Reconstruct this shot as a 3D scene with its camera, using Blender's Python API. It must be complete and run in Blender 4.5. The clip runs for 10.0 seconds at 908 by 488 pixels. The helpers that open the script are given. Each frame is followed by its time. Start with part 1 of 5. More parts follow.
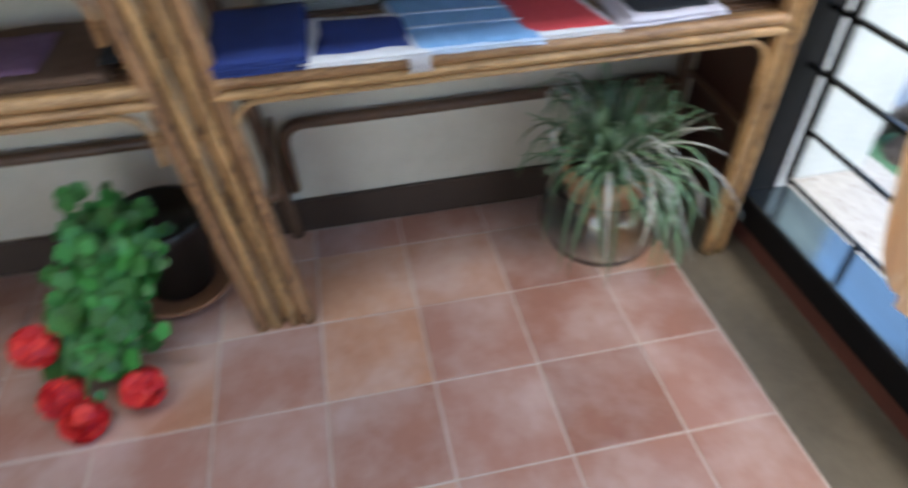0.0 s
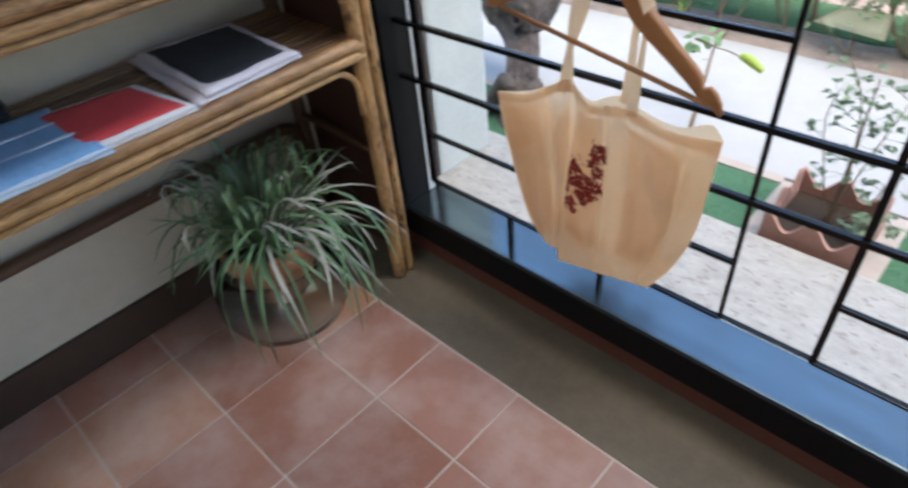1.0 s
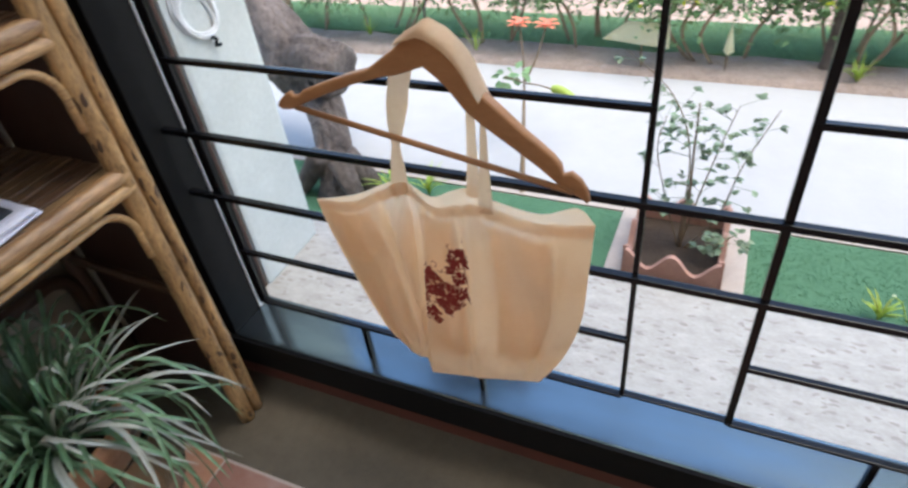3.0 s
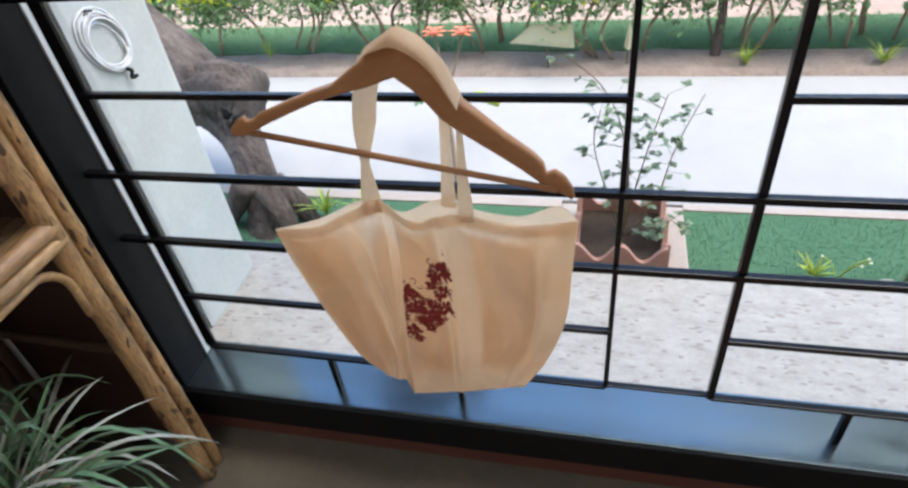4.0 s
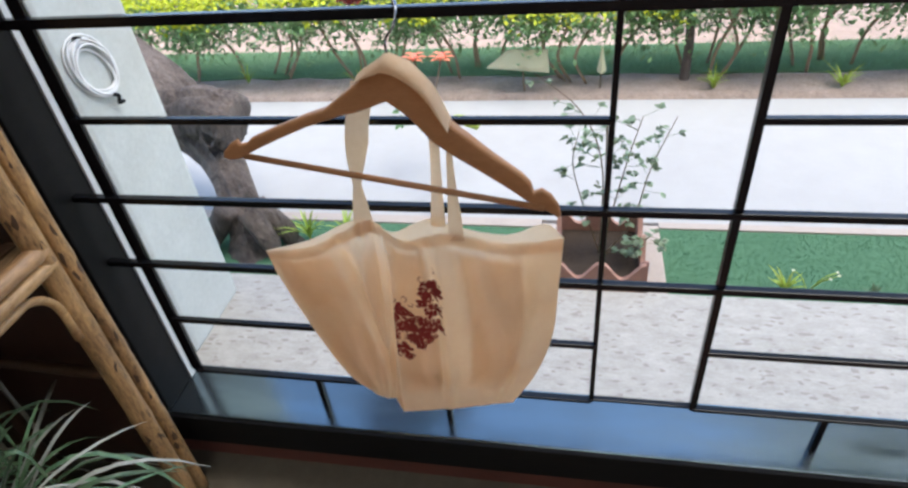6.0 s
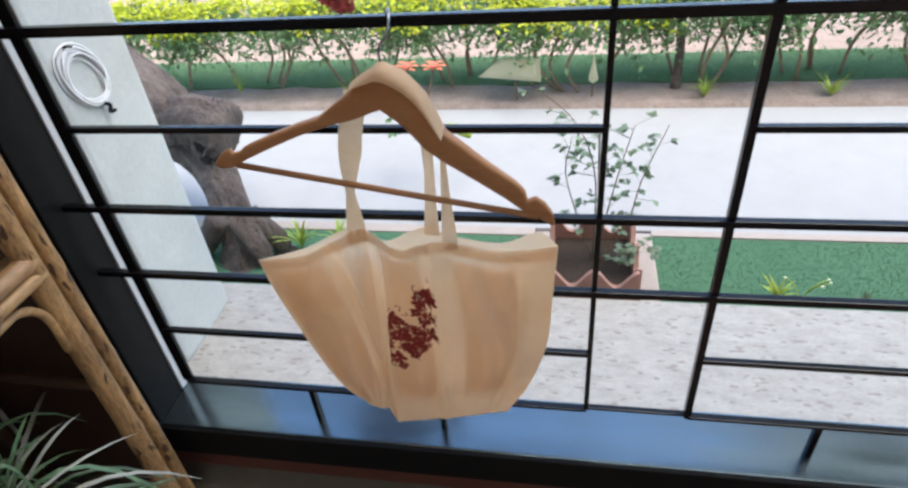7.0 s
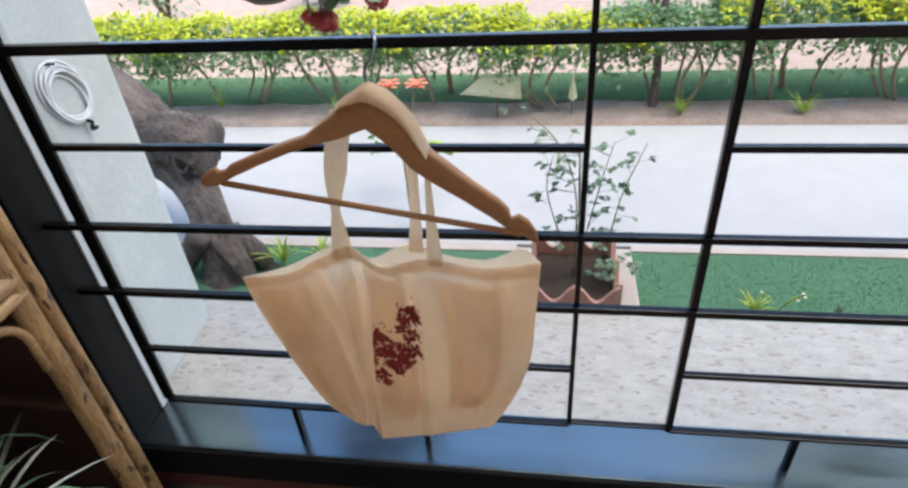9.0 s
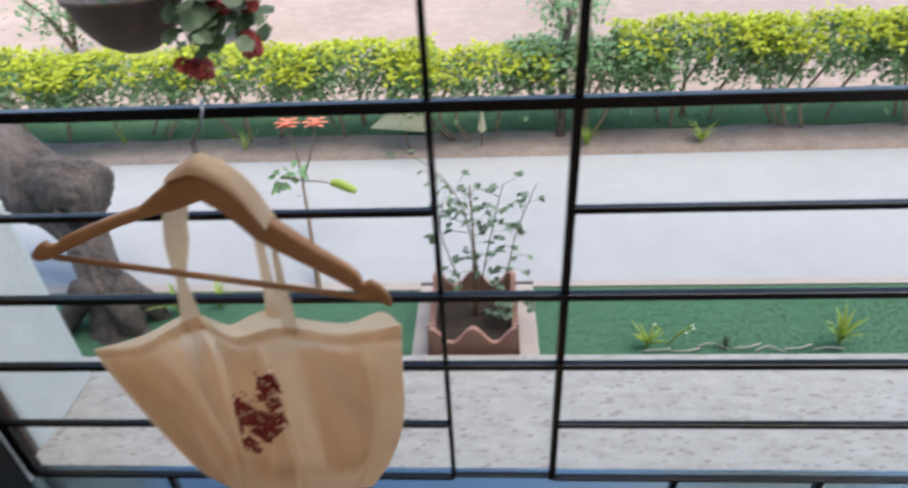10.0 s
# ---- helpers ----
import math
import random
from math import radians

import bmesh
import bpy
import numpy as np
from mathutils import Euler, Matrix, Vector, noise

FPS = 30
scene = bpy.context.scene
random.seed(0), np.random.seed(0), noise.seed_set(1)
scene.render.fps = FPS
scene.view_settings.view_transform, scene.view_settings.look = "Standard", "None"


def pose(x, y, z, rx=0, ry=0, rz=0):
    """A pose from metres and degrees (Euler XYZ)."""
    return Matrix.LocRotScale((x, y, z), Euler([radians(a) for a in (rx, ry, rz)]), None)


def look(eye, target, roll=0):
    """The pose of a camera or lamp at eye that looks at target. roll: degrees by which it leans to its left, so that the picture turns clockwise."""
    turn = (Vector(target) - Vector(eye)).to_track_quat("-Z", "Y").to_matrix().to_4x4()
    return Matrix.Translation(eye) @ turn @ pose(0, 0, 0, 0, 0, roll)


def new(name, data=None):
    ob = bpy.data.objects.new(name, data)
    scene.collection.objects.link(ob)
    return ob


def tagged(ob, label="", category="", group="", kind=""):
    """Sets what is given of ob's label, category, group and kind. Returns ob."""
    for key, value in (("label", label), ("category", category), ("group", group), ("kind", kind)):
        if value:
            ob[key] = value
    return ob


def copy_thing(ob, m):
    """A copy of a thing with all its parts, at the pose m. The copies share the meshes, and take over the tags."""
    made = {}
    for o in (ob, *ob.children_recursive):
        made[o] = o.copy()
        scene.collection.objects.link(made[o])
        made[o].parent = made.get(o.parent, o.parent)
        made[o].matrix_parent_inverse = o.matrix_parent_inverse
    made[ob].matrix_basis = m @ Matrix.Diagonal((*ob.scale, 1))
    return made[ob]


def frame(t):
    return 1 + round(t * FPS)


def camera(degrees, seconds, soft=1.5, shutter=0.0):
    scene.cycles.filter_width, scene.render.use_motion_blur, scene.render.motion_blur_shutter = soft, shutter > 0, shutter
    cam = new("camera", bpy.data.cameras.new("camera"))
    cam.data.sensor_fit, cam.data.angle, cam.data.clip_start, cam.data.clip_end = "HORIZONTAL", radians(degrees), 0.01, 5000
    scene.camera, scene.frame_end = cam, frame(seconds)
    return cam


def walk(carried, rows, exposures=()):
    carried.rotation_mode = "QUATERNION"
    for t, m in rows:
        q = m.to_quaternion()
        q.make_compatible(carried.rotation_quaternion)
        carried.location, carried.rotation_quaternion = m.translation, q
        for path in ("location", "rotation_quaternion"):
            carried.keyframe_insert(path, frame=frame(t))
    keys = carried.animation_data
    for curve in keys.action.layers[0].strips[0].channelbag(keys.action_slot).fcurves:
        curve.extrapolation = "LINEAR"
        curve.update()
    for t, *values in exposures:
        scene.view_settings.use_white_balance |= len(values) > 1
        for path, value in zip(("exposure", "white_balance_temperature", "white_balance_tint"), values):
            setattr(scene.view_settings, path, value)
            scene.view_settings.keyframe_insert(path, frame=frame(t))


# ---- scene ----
cam = camera(71.9, 10.0, 2.5, 0.5)
PATH = [
    (0, (0.796, 0.493, 1.118), (-0.661, 0.772, -0.224), -1.7),
    (0.3, (0.790, 0.547, 1.097), (-0.607, 1.153, -0.200), -2.2),
    (0.5, (0.784, 0.592, 1.101), (-0.539, 1.365, -0.184), -3.8),
    (1, (0.74, 0.651, 1.093), (-0.381, 1.688, -0.199), -6.2),
    (1.5, (0.703, 0.657, 1.088), (-0.246, 1.84, -0.216), -5.2),
    (2, (0.658, 0.728, 1.09), (-0.241, 1.965, -0.199), -5.8),
    (2.5, (0.604, 0.819, 1.095), (-0.249, 2.097, -0.186), -6.4),
    (3, (0.58, 0.849, 1.087), (-0.143, 2.21, -0.188), -7.5),
    (4.3, (0.459, 0.83, 1.077), (0.061, 2.325, -0.191), -6.9),
    (4.5, (0.457, 0.826, 1.076), (0.071, 2.328, -0.187), -6.6),
    (5, (0.457, 0.817, 1.085), (0.077, 2.337, -0.157), -6.5),
    (5.5, (0.458, 0.814, 1.088), (0.083, 2.343, -0.146), -6.4),
    (6, (0.462, 0.812, 1.09), (0.095, 2.352, -0.133), -6.2),
    (7.5, (0.457, 0.814, 1.088), (0.127, 2.383, -0.107), -5.6),
    (8, (0.454, 0.813, 1.089), (0.138, 2.39, -0.099), -5.3),
    (8.5, (0.453, 0.81, 1.09), (0.146, 2.395, -0.091), -5.0),
    (9, (0.456, 0.807, 1.097), (0.172, 2.404, -0.072), -4.6),
    (9.5, (0.487, 0.812, 1.11), (0.274, 2.429, -0.047), -3.9),
    (10, (0.571, 0.863, 1.131), (0.455, 2.505, -0.004), -3.1),
]
EXPOSURES = [(0, 2.5), (0.5, 2.12), (1.0, 1.93), (3, 1.95), (4.5, 1.9), (8, 1.8), (9.2, 1.7), (10, 1.48)]
walk(cam, [(t, look(eye, target, roll)) for t, eye, target, roll in PATH], EXPOSURES)

# ---- world, sun, lights ----
world = bpy.data.worlds.new("sky")
scene.world = world
world.use_nodes = True
wn = world.node_tree
sky = wn.nodes.new("ShaderNodeTexSky")
sky.sky_type = "NISHITA"
sky.sun_disc = False
sky.sun_elevation = radians(66)
sky.sun_rotation = radians(93)
sky.air_density, sky.dust_density, sky.ozone_density = 1.0, 0.4, 1.0
wn.links.new(sky.outputs[0], wn.nodes["Background"].inputs[0])
wn.nodes["Background"].inputs[1].default_value = 0.145

sun_data = bpy.data.lights.new("sun", "SUN")
sun_data.energy, sun_data.angle, sun_data.color = 1.95, radians(58), (1.0, 0.92, 0.78)
sun = new("sun", sun_data)
sun.matrix_world = look((4.0, 2.2, 9.0), (0.0, 2.4, 0.0))

# fill lamp from the side, set in a made-up doorway
side_lamp = bpy.data.lights.new("side_fill", "AREA")
side_lamp.shape, side_lamp.size, side_lamp.size_y = "RECTANGLE", 1.4, 1.8
side_lamp.energy, side_lamp.color = 1.1, (0.84, 0.92, 1.0)
side_fill = new("side_fill", side_lamp)
side_fill.matrix_world = look((2.89, -1.25, 1.05), (-0.5, -0.6, 0.6))

# skylight that falls in through the upper half of the window
window_light = bpy.data.lights.new("window_daylight", "AREA")
window_light.shape, window_light.size, window_light.size_y = "RECTANGLE", 2.2, 0.6
window_light.energy, window_light.color = 1.0, (0.78, 0.89, 1.0)
window_daylight = new("window_daylight", window_light)
window_daylight.matrix_world = look((1.03, 1.60, 1.78), (1.03, 0.8, 0.7))

# overhead fill lamp in a made-up roof opening over the shelves
overhead_lamp = bpy.data.lights.new("overhead_fill", "AREA")
overhead_lamp.shape, overhead_lamp.size, overhead_lamp.size_y = "RECTANGLE", 0.40, 2.2
overhead_lamp.energy, overhead_lamp.color = 5.4, (0.84, 0.92, 1.0)
overhead_fill = new("overhead_fill", overhead_lamp)
overhead_fill.matrix_world = pose(0.20, -0.30, 2.595)

# ---- helpers for meshes ----
GROUND = 0.10
LEDGE = 0.13
SILL = 0.14


def node(nt, kind, **values):
    n = nt.nodes.new(kind)
    for key, value in values.items():
        n.inputs[key.replace("_", " ")].default_value = value
    return n


def material(name, dark, light, scale=8.0, rough=0.6, metal=0.0, bump=0.0, bump_scale=60.0, stretch=(1, 1, 1),
             spread=0.0, translucent=0.0, spec=0.5, contrast=0.25, speck=None, detail=6.0, depth=0.004, world_space=False, grain=0.5):
    """A surface whose colour wanders between dark and light at two scales, with a fine relief."""
    m = bpy.data.materials.new(name)
    m.use_nodes = True
    nt = m.node_tree
    b = nt.nodes["Principled BSDF"]
    tc = nt.nodes.new("ShaderNodeTexCoord")
    mp = nt.nodes.new("ShaderNodeMapping")
    mp.inputs["Scale"].default_value = stretch
    nt.links.new(tc.outputs["Object"], mp.inputs["Vector"])
    if world_space:
        place = nt.nodes.new("ShaderNodeNewGeometry")
        nt.links.new(place.outputs["Position"], mp.inputs["Vector"])
    big = node(nt, "ShaderNodeTexNoise", Scale=scale, Detail=detail, Roughness=0.6)
    fine = node(nt, "ShaderNodeTexNoise", Scale=scale * 7.3, Detail=4.0, Roughness=0.7)
    for n in (big, fine):
        nt.links.new(mp.outputs[0], n.inputs["Vector"])
    add = nt.nodes.new("ShaderNodeMath")
    add.operation = "MULTIPLY_ADD"
    nt.links.new(fine.outputs[0], add.inputs[0])
    add.inputs[1].default_value = grain
    half = nt.nodes.new("ShaderNodeMath")
    half.operation = "MULTIPLY"
    half.inputs[1].default_value = 1 - grain
    nt.links.new(big.outputs[0], half.inputs[0])
    nt.links.new(half.outputs[0], add.inputs[2])
    ramp = nt.nodes.new("ShaderNodeValToRGB")
    ramp.color_ramp.elements[0].position, ramp.color_ramp.elements[1].position = 0.5 - contrast, 0.5 + contrast
    ramp.color_ramp.elements[0].color, ramp.color_ramp.elements[1].color = (*dark, 1), (*light, 1)
    nt.links.new(add.outputs[0], ramp.inputs[0])
    colour = ramp.outputs[0]
    if speck:
        tone, share, size = speck
        vor = node(nt, "ShaderNodeTexVoronoi", Scale=size)
        nt.links.new(mp.outputs[0], vor.inputs["Vector"])
        sep = nt.nodes.new("ShaderNodeSeparateColor")
        nt.links.new(vor.outputs["Color"], sep.inputs[0])
        less = nt.nodes.new("ShaderNodeMath")
        less.operation = "LESS_THAN"
        less.inputs[1].default_value = share
        nt.links.new(sep.outputs[0], less.inputs[0])
        mix = nt.nodes.new("ShaderNodeMix")
        mix.data_type = "RGBA"
        mix.inputs["B"].default_value = (*tone, 1)
        nt.links.new(less.outputs[0], mix.inputs["Factor"])
        nt.links.new(colour, mix.inputs["A"])
        colour = mix.outputs["Result"]
    if spread:
        info = nt.nodes.new("ShaderNodeObjectInfo")
        geo = nt.nodes.new("ShaderNodeNewGeometry")
        both = nt.nodes.new("ShaderNodeMath")
        both.operation = "ADD"
        nt.links.new(info.outputs["Random"], both.inputs[0])
        nt.links.new(geo.outputs["Random Per Island"], both.inputs[1])
        fr = nt.nodes.new("ShaderNodeMath")
        fr.operation = "FRACT"
        nt.links.new(both.outputs[0], fr.inputs[0])
        hsv = nt.nodes.new("ShaderNodeHueSaturation")
        rng = nt.nodes.new("ShaderNodeMapRange")
        rng.inputs["To Min"].default_value, rng.inputs["To Max"].default_value = 1 - spread, 1 + spread
        nt.links.new(fr.outputs[0], rng.inputs["Value"])
        nt.links.new(rng.outputs[0], hsv.inputs["Value"])
        hue = nt.nodes.new("ShaderNodeMapRange")
        hue.inputs["To Min"].default_value, hue.inputs["To Max"].default_value = 0.5 - 0.03 * spread, 0.5 + 0.03 * spread
        nt.links.new(fr.outputs[0], hue.inputs["Value"])
        nt.links.new(hue.outputs[0], hsv.inputs["Hue"])
        nt.links.new(colour, hsv.inputs["Color"])
        colour = hsv.outputs[0]
    nt.links.new(colour, b.inputs["Base Color"])
    b.inputs["Metallic"].default_value = metal
    b.inputs["Specular IOR Level"].default_value = spec
    rr = nt.nodes.new("ShaderNodeMapRange")
    rr.inputs["To Min"].default_value, rr.inputs["To Max"].default_value = max(0.02, rough - 0.08), min(1.0, rough + 0.08)
    nt.links.new(fine.outputs[0], rr.inputs["Value"])
    nt.links.new(rr.outputs[0], b.inputs["Roughness"])
    if bump:
        bn = node(nt, "ShaderNodeTexNoise", Scale=bump_scale, Detail=5.0, Roughness=0.65)
        nt.links.new(mp.outputs[0], bn.inputs["Vector"])
        bp = nt.nodes.new("ShaderNodeBump")
        bp.inputs["Strength"].default_value, bp.inputs["Distance"].default_value = bump, depth
        nt.links.new(bn.outputs[0], bp.inputs["Height"])
        nt.links.new(bp.outputs[0], b.inputs["Normal"])
    if translucent:
        tr = nt.nodes.new("ShaderNodeBsdfTranslucent")
        nt.links.new(colour, tr.inputs["Color"])
        mx = nt.nodes.new("ShaderNodeMixShader")
        mx.inputs[0].default_value = translucent
        nt.links.new(b.outputs[0], mx.inputs[1])
        nt.links.new(tr.outputs[0], mx.inputs[2])
        nt.links.new(mx.outputs[0], nt.nodes["Material Output"].inputs["Surface"])
    return m


def mesh_of(bm, name, smooth=False):
    me = bpy.data.meshes.new(name)
    bmesh.ops.recalc_face_normals(bm, faces=bm.faces)
    bm.to_mesh(me)
    bm.free()
    if smooth:
        for p in me.polygons:
            p.use_smooth = True
    return me


def part(name, bm, mat, parent=None, label="", smooth=False):
    """Links a bmesh as one mesh object, under parent where one is given."""
    me = mesh_of(bm, name, smooth)
    me.materials.append(mat)
    ob = new(name, me)
    if parent is not None:
        ob.parent = parent
        ob.matrix_parent_inverse = parent.matrix_basis.inverted()
    if label:
        tagged(ob, label)
    return ob


def thing(name, label, category, at=(0, 0, 0), group="", kind=""):
    ob = new(name)
    ob.empty_display_size = 0.05
    ob.matrix_basis = Matrix.Translation(at)
    return tagged(ob, label, category, group, kind)


def add_box(bm, x0, x1, y0, y1, z0, z1, bevel=0.0):
    r = bmesh.ops.create_cube(bm, size=1.0)
    vs = r["verts"]
    for v in vs:
        v.co = Vector((x0 + (v.co.x + 0.5) * (x1 - x0), y0 + (v.co.y + 0.5) * (y1 - y0), z0 + (v.co.z + 0.5) * (z1 - z0)))
    if bevel:
        es = list({e for v in vs for e in v.link_edges})
        bmesh.ops.bevel(bm, geom=es, offset=bevel, segments=2, affect="EDGES", profile=0.6)
    return bm


def box(*a, bevel=0.0):
    return add_box(bmesh.new(), *a, bevel=bevel)


def add_tube(bm, pts, radii, seg=10, wobble=0.0, flat=1.0):
    """A tube along pts, closed at both ends; wobble makes it uneven."""
    pts = [Vector(p) for p in pts]
    if not hasattr(radii, "__len__"):
        radii = [radii] * len(pts)
    rings, side = [], None
    for i, p in enumerate(pts):
        d = (pts[min(i + 1, len(pts) - 1)] - pts[max(i - 1, 0)]).normalized()
        if side is None:
            side = d.orthogonal().normalized()
        side = (side - d * side.dot(d)).normalized()
        up = d.cross(side)
        ring = []
        for k in range(seg):
            a = 2 * math.pi * k / seg
            r = radii[i]
            if wobble:
                r *= 1 + wobble * noise.noise(Vector((p.x * 9 + math.cos(a) * 1.7, p.y * 9 + math.sin(a) * 1.7, p.z * 9)))
                r *= 1 - 0.55 * wobble * abs(noise.noise(Vector((p.x * 8 + math.cos(a) * 4.5, p.y * 8 + math.sin(a) * 4.5, p.z * 14 + 5))))
            ring.append(bm.verts.new(p + side * (r * math.cos(a)) + up * (r * flat * math.sin(a))))
        rings.append(ring)
    for a, b in zip(rings, rings[1:]):
        for k in range(seg):
            bm.faces.new((a[k], a[(k + 1) % seg], b[(k + 1) % seg], b[k]))
    bm.faces.new(rings[0])
    bm.faces.new(rings[-1])
    return bm


def tube(pts, radii, seg=10, wobble=0.0, flat=1.0):
    return add_tube(bmesh.new(), pts, radii, seg, wobble, flat)


def smooth_path(pts, steps=8):
    """Points of a Catmull-Rom curve through pts."""
    p = [Vector(q) for q in pts]
    p = [p[0] * 2 - p[1]] + p + [p[-1] * 2 - p[-2]]
    out = []
    for i in range(1, len(p) - 2):
        for s in range(steps):
            t = s / steps
            a, b, c, d = p[i - 1], p[i], p[i + 1], p[i + 2]
            out.append(0.5 * ((2 * b) + (c - a) * t + (2 * a - 5 * b + 4 * c - d) * t * t + (3 * b - a - 3 * c + d) * t ** 3))
    out.append(p[-2])
    return out


def cane(p, q, r, joints=0.16, seg=10, seed=0):
    """A cane with slightly swollen joints, from p to q."""
    p, q = Vector(p), Vector(q)
    n = max(8, int((q - p).length / 0.02))
    rnd = random.Random(seed)
    off = rnd.random()
    pts, radii = [], []
    for i in range(n + 1):
        s = i / n
        run = (s * (q - p).length / joints + off) % 1.0
        swell = 1 + 0.10 * math.exp(-((run - 0.5) / 0.05) ** 2)
        bow = Vector((noise.noise(Vector((s * 3, seed, 0.3))), noise.noise(Vector((s * 3, seed, 7.3))), noise.noise(Vector((s * 3, seed, 3.3))))) * 0.0018
        pts.append(p.lerp(q, s) + bow)
        radii.append(r * swell)
    return tube(pts, radii, seg)


def add_leaf(bm, base, way, up, length, width, bend=0.25):
    """One pointed leaf of four quads, folded along its middle and bent."""
    way, up = Vector(way).normalized(), Vector(up)
    side = way.cross(up)
    if side.length < 1e-4:
        side = way.orthogonal()
    side.normalize()
    nrm = side.cross(way)
    rows = []
    for s, w in ((0.0, 0.12), (0.35, 1.0), (0.7, 0.8), (1.0, 0.05)):
        c = Vector(base) + way * (length * s) - nrm * (bend * length * s * s)
        rows.append((bm.verts.new(c - side * (width * w / 2) + nrm * (0.12 * width * w)), bm.verts.new(c), bm.verts.new(c + side * (width * w / 2) + nrm * (0.12 * width * w))))
    for a, b in zip(rows, rows[1:]):
        bm.faces.new((a[0], a[1], b[1], b[0]))
        bm.faces.new((a[1], a[2], b[2], b[1]))


def add_blade(bm, pts, width, rnd):
    """A long strap-shaped leaf along pts, gutter-shaped, that tapers to its tip."""
    n = len(pts)
    prev = None
    for i, p in enumerate(pts):
        s = i / (n - 1)
        d = (pts[min(i + 1, n - 1)] - pts[max(i - 1, 0)]).normalized()
        side = d.cross(Vector((0, 0, 1)))
        side = side.normalized() if side.length > 0.05 else d.orthogonal().normalized()
        w = width * (0.55 + 0.9 * s) * (1 - s) ** 0.45 + 0.0008 if s < 0.999 else 0.0006
        nrm = side.cross(d)
        row = (bm.verts.new(p - side * w / 2 + nrm * w * 0.25), bm.verts.new(p), bm.verts.new(p + side * w / 2 + nrm * w * 0.25))
        if prev:
            bm.faces.new((prev[0], prev[1], row[1], row[0]))
            bm.faces.new((prev[1], prev[2], row[2], row[1]))
        prev = row


def lathe(profile, seg=32, at=(0, 0, 0)):
    """A body turned from (radius, height) pairs."""
    bm = bmesh.new()
    rings = []
    for r, z in profile:
        rings.append([bm.verts.new((at[0] + r * math.cos(2 * math.pi * k / seg), at[1] + r * math.sin(2 * math.pi * k / seg), at[2] + z)) for k in range(seg)])
    for a, b in zip(rings, rings[1:]):
        for k in range(seg):
            bm.faces.new((a[k], a[(k + 1) % seg], b[(k + 1) % seg], b[k]))
    if profile[0][0] > 0.002:
        bm.faces.new(rings[0])
    if profile[-1][0] > 0.002:
        bm.faces.new(rings[-1])
    return bm


# ---- materials ----
WALL_WHITE = material("wall_plaster", (0.44, 0.385, 0.30), (0.57, 0.51, 0.41), 2.5, 0.85, bump=0.25, bump_scale=90)
SKIRT_BROWN = material("skirting_paint", (0.030, 0.016, 0.010), (0.060, 0.033, 0.02), 6, 0.6, bump=0.2)
RED_OXIDE = material("red_oxide", (0.085, 0.026, 0.017), (0.15, 0.046, 0.030), 9, 0.55, bump=0.2)
CEMENT = material("cement_border", (0.085, 0.068, 0.046), (0.16, 0.128, 0.088), 5, 0.75, bump=0.3, bump_scale=120)
GROUT = material("grout", (0.42, 0.33, 0.28), (0.60, 0.51, 0.44), 30, 0.8, bump=0.3)
TILE = material("terracotta_tile", (0.31, 0.132, 0.078), (0.44, 0.228, 0.150), 5.0, 0.34, bump=0.12, bump_scale=40, spread=0.30, contrast=0.2, world_space=True, grain=0.3)


def pale_patches(m):
    """Tiles fired from orange to mauve, with wide pale patches over them."""
    nt = m.node_tree
    b = nt.nodes["Principled BSDF"]
    base = b.inputs["Base Color"].links[0].from_socket
    info = nt.nodes.new("ShaderNodeObjectInfo")
    mauve = nt.nodes.new("ShaderNodeMix")
    mauve.data_type = "RGBA"
    mauve.inputs["B"].default_value = (0.35, 0.175, 0.135, 1)
    pick = nt.nodes.new("ShaderNodeMapRange")
    pick.inputs["From Min"].default_value, pick.inputs["From Max"].default_value, pick.inputs["To Max"].default_value = 0.35, 0.95, 0.85
    nt.links.new(info.outputs["Random"], pick.inputs["Value"])
    nt.links.new(pick.outputs[0], mauve.inputs["Factor"])
    nt.links.new(base, mauve.inputs["A"])
    geo = nt.nodes.new("ShaderNodeNewGeometry")
    patch_noise = node(nt, "ShaderNodeTexNoise", Scale=3.6, Detail=6.0, Roughness=0.6)
    nt.links.new(geo.outputs["Position"], patch_noise.inputs["Vector"])
    amount = nt.nodes.new("ShaderNodeMapRange")
    amount.inputs["From Min"].default_value, amount.inputs["From Max"].default_value, amount.inputs["To Max"].default_value = 0.42, 0.74, 0.66
    nt.links.new(patch_noise.outputs[0], amount.inputs["Value"])
    haze = nt.nodes.new("ShaderNodeMix")
    haze.data_type = "RGBA"
    haze.inputs["B"].default_value = (0.60, 0.49, 0.45, 1)
    nt.links.new(amount.outputs[0], haze.inputs["Factor"])
    nt.links.new(mauve.outputs["Result"], haze.inputs["A"])
    nt.links.new(haze.outputs["Result"], b.inputs["Base Color"])


pale_patches(TILE)
GRANITE = material("black_granite", (0.004, 0.004, 0.005), (0.010, 0.010, 0.012), 120, 0.19, spec=0.62)


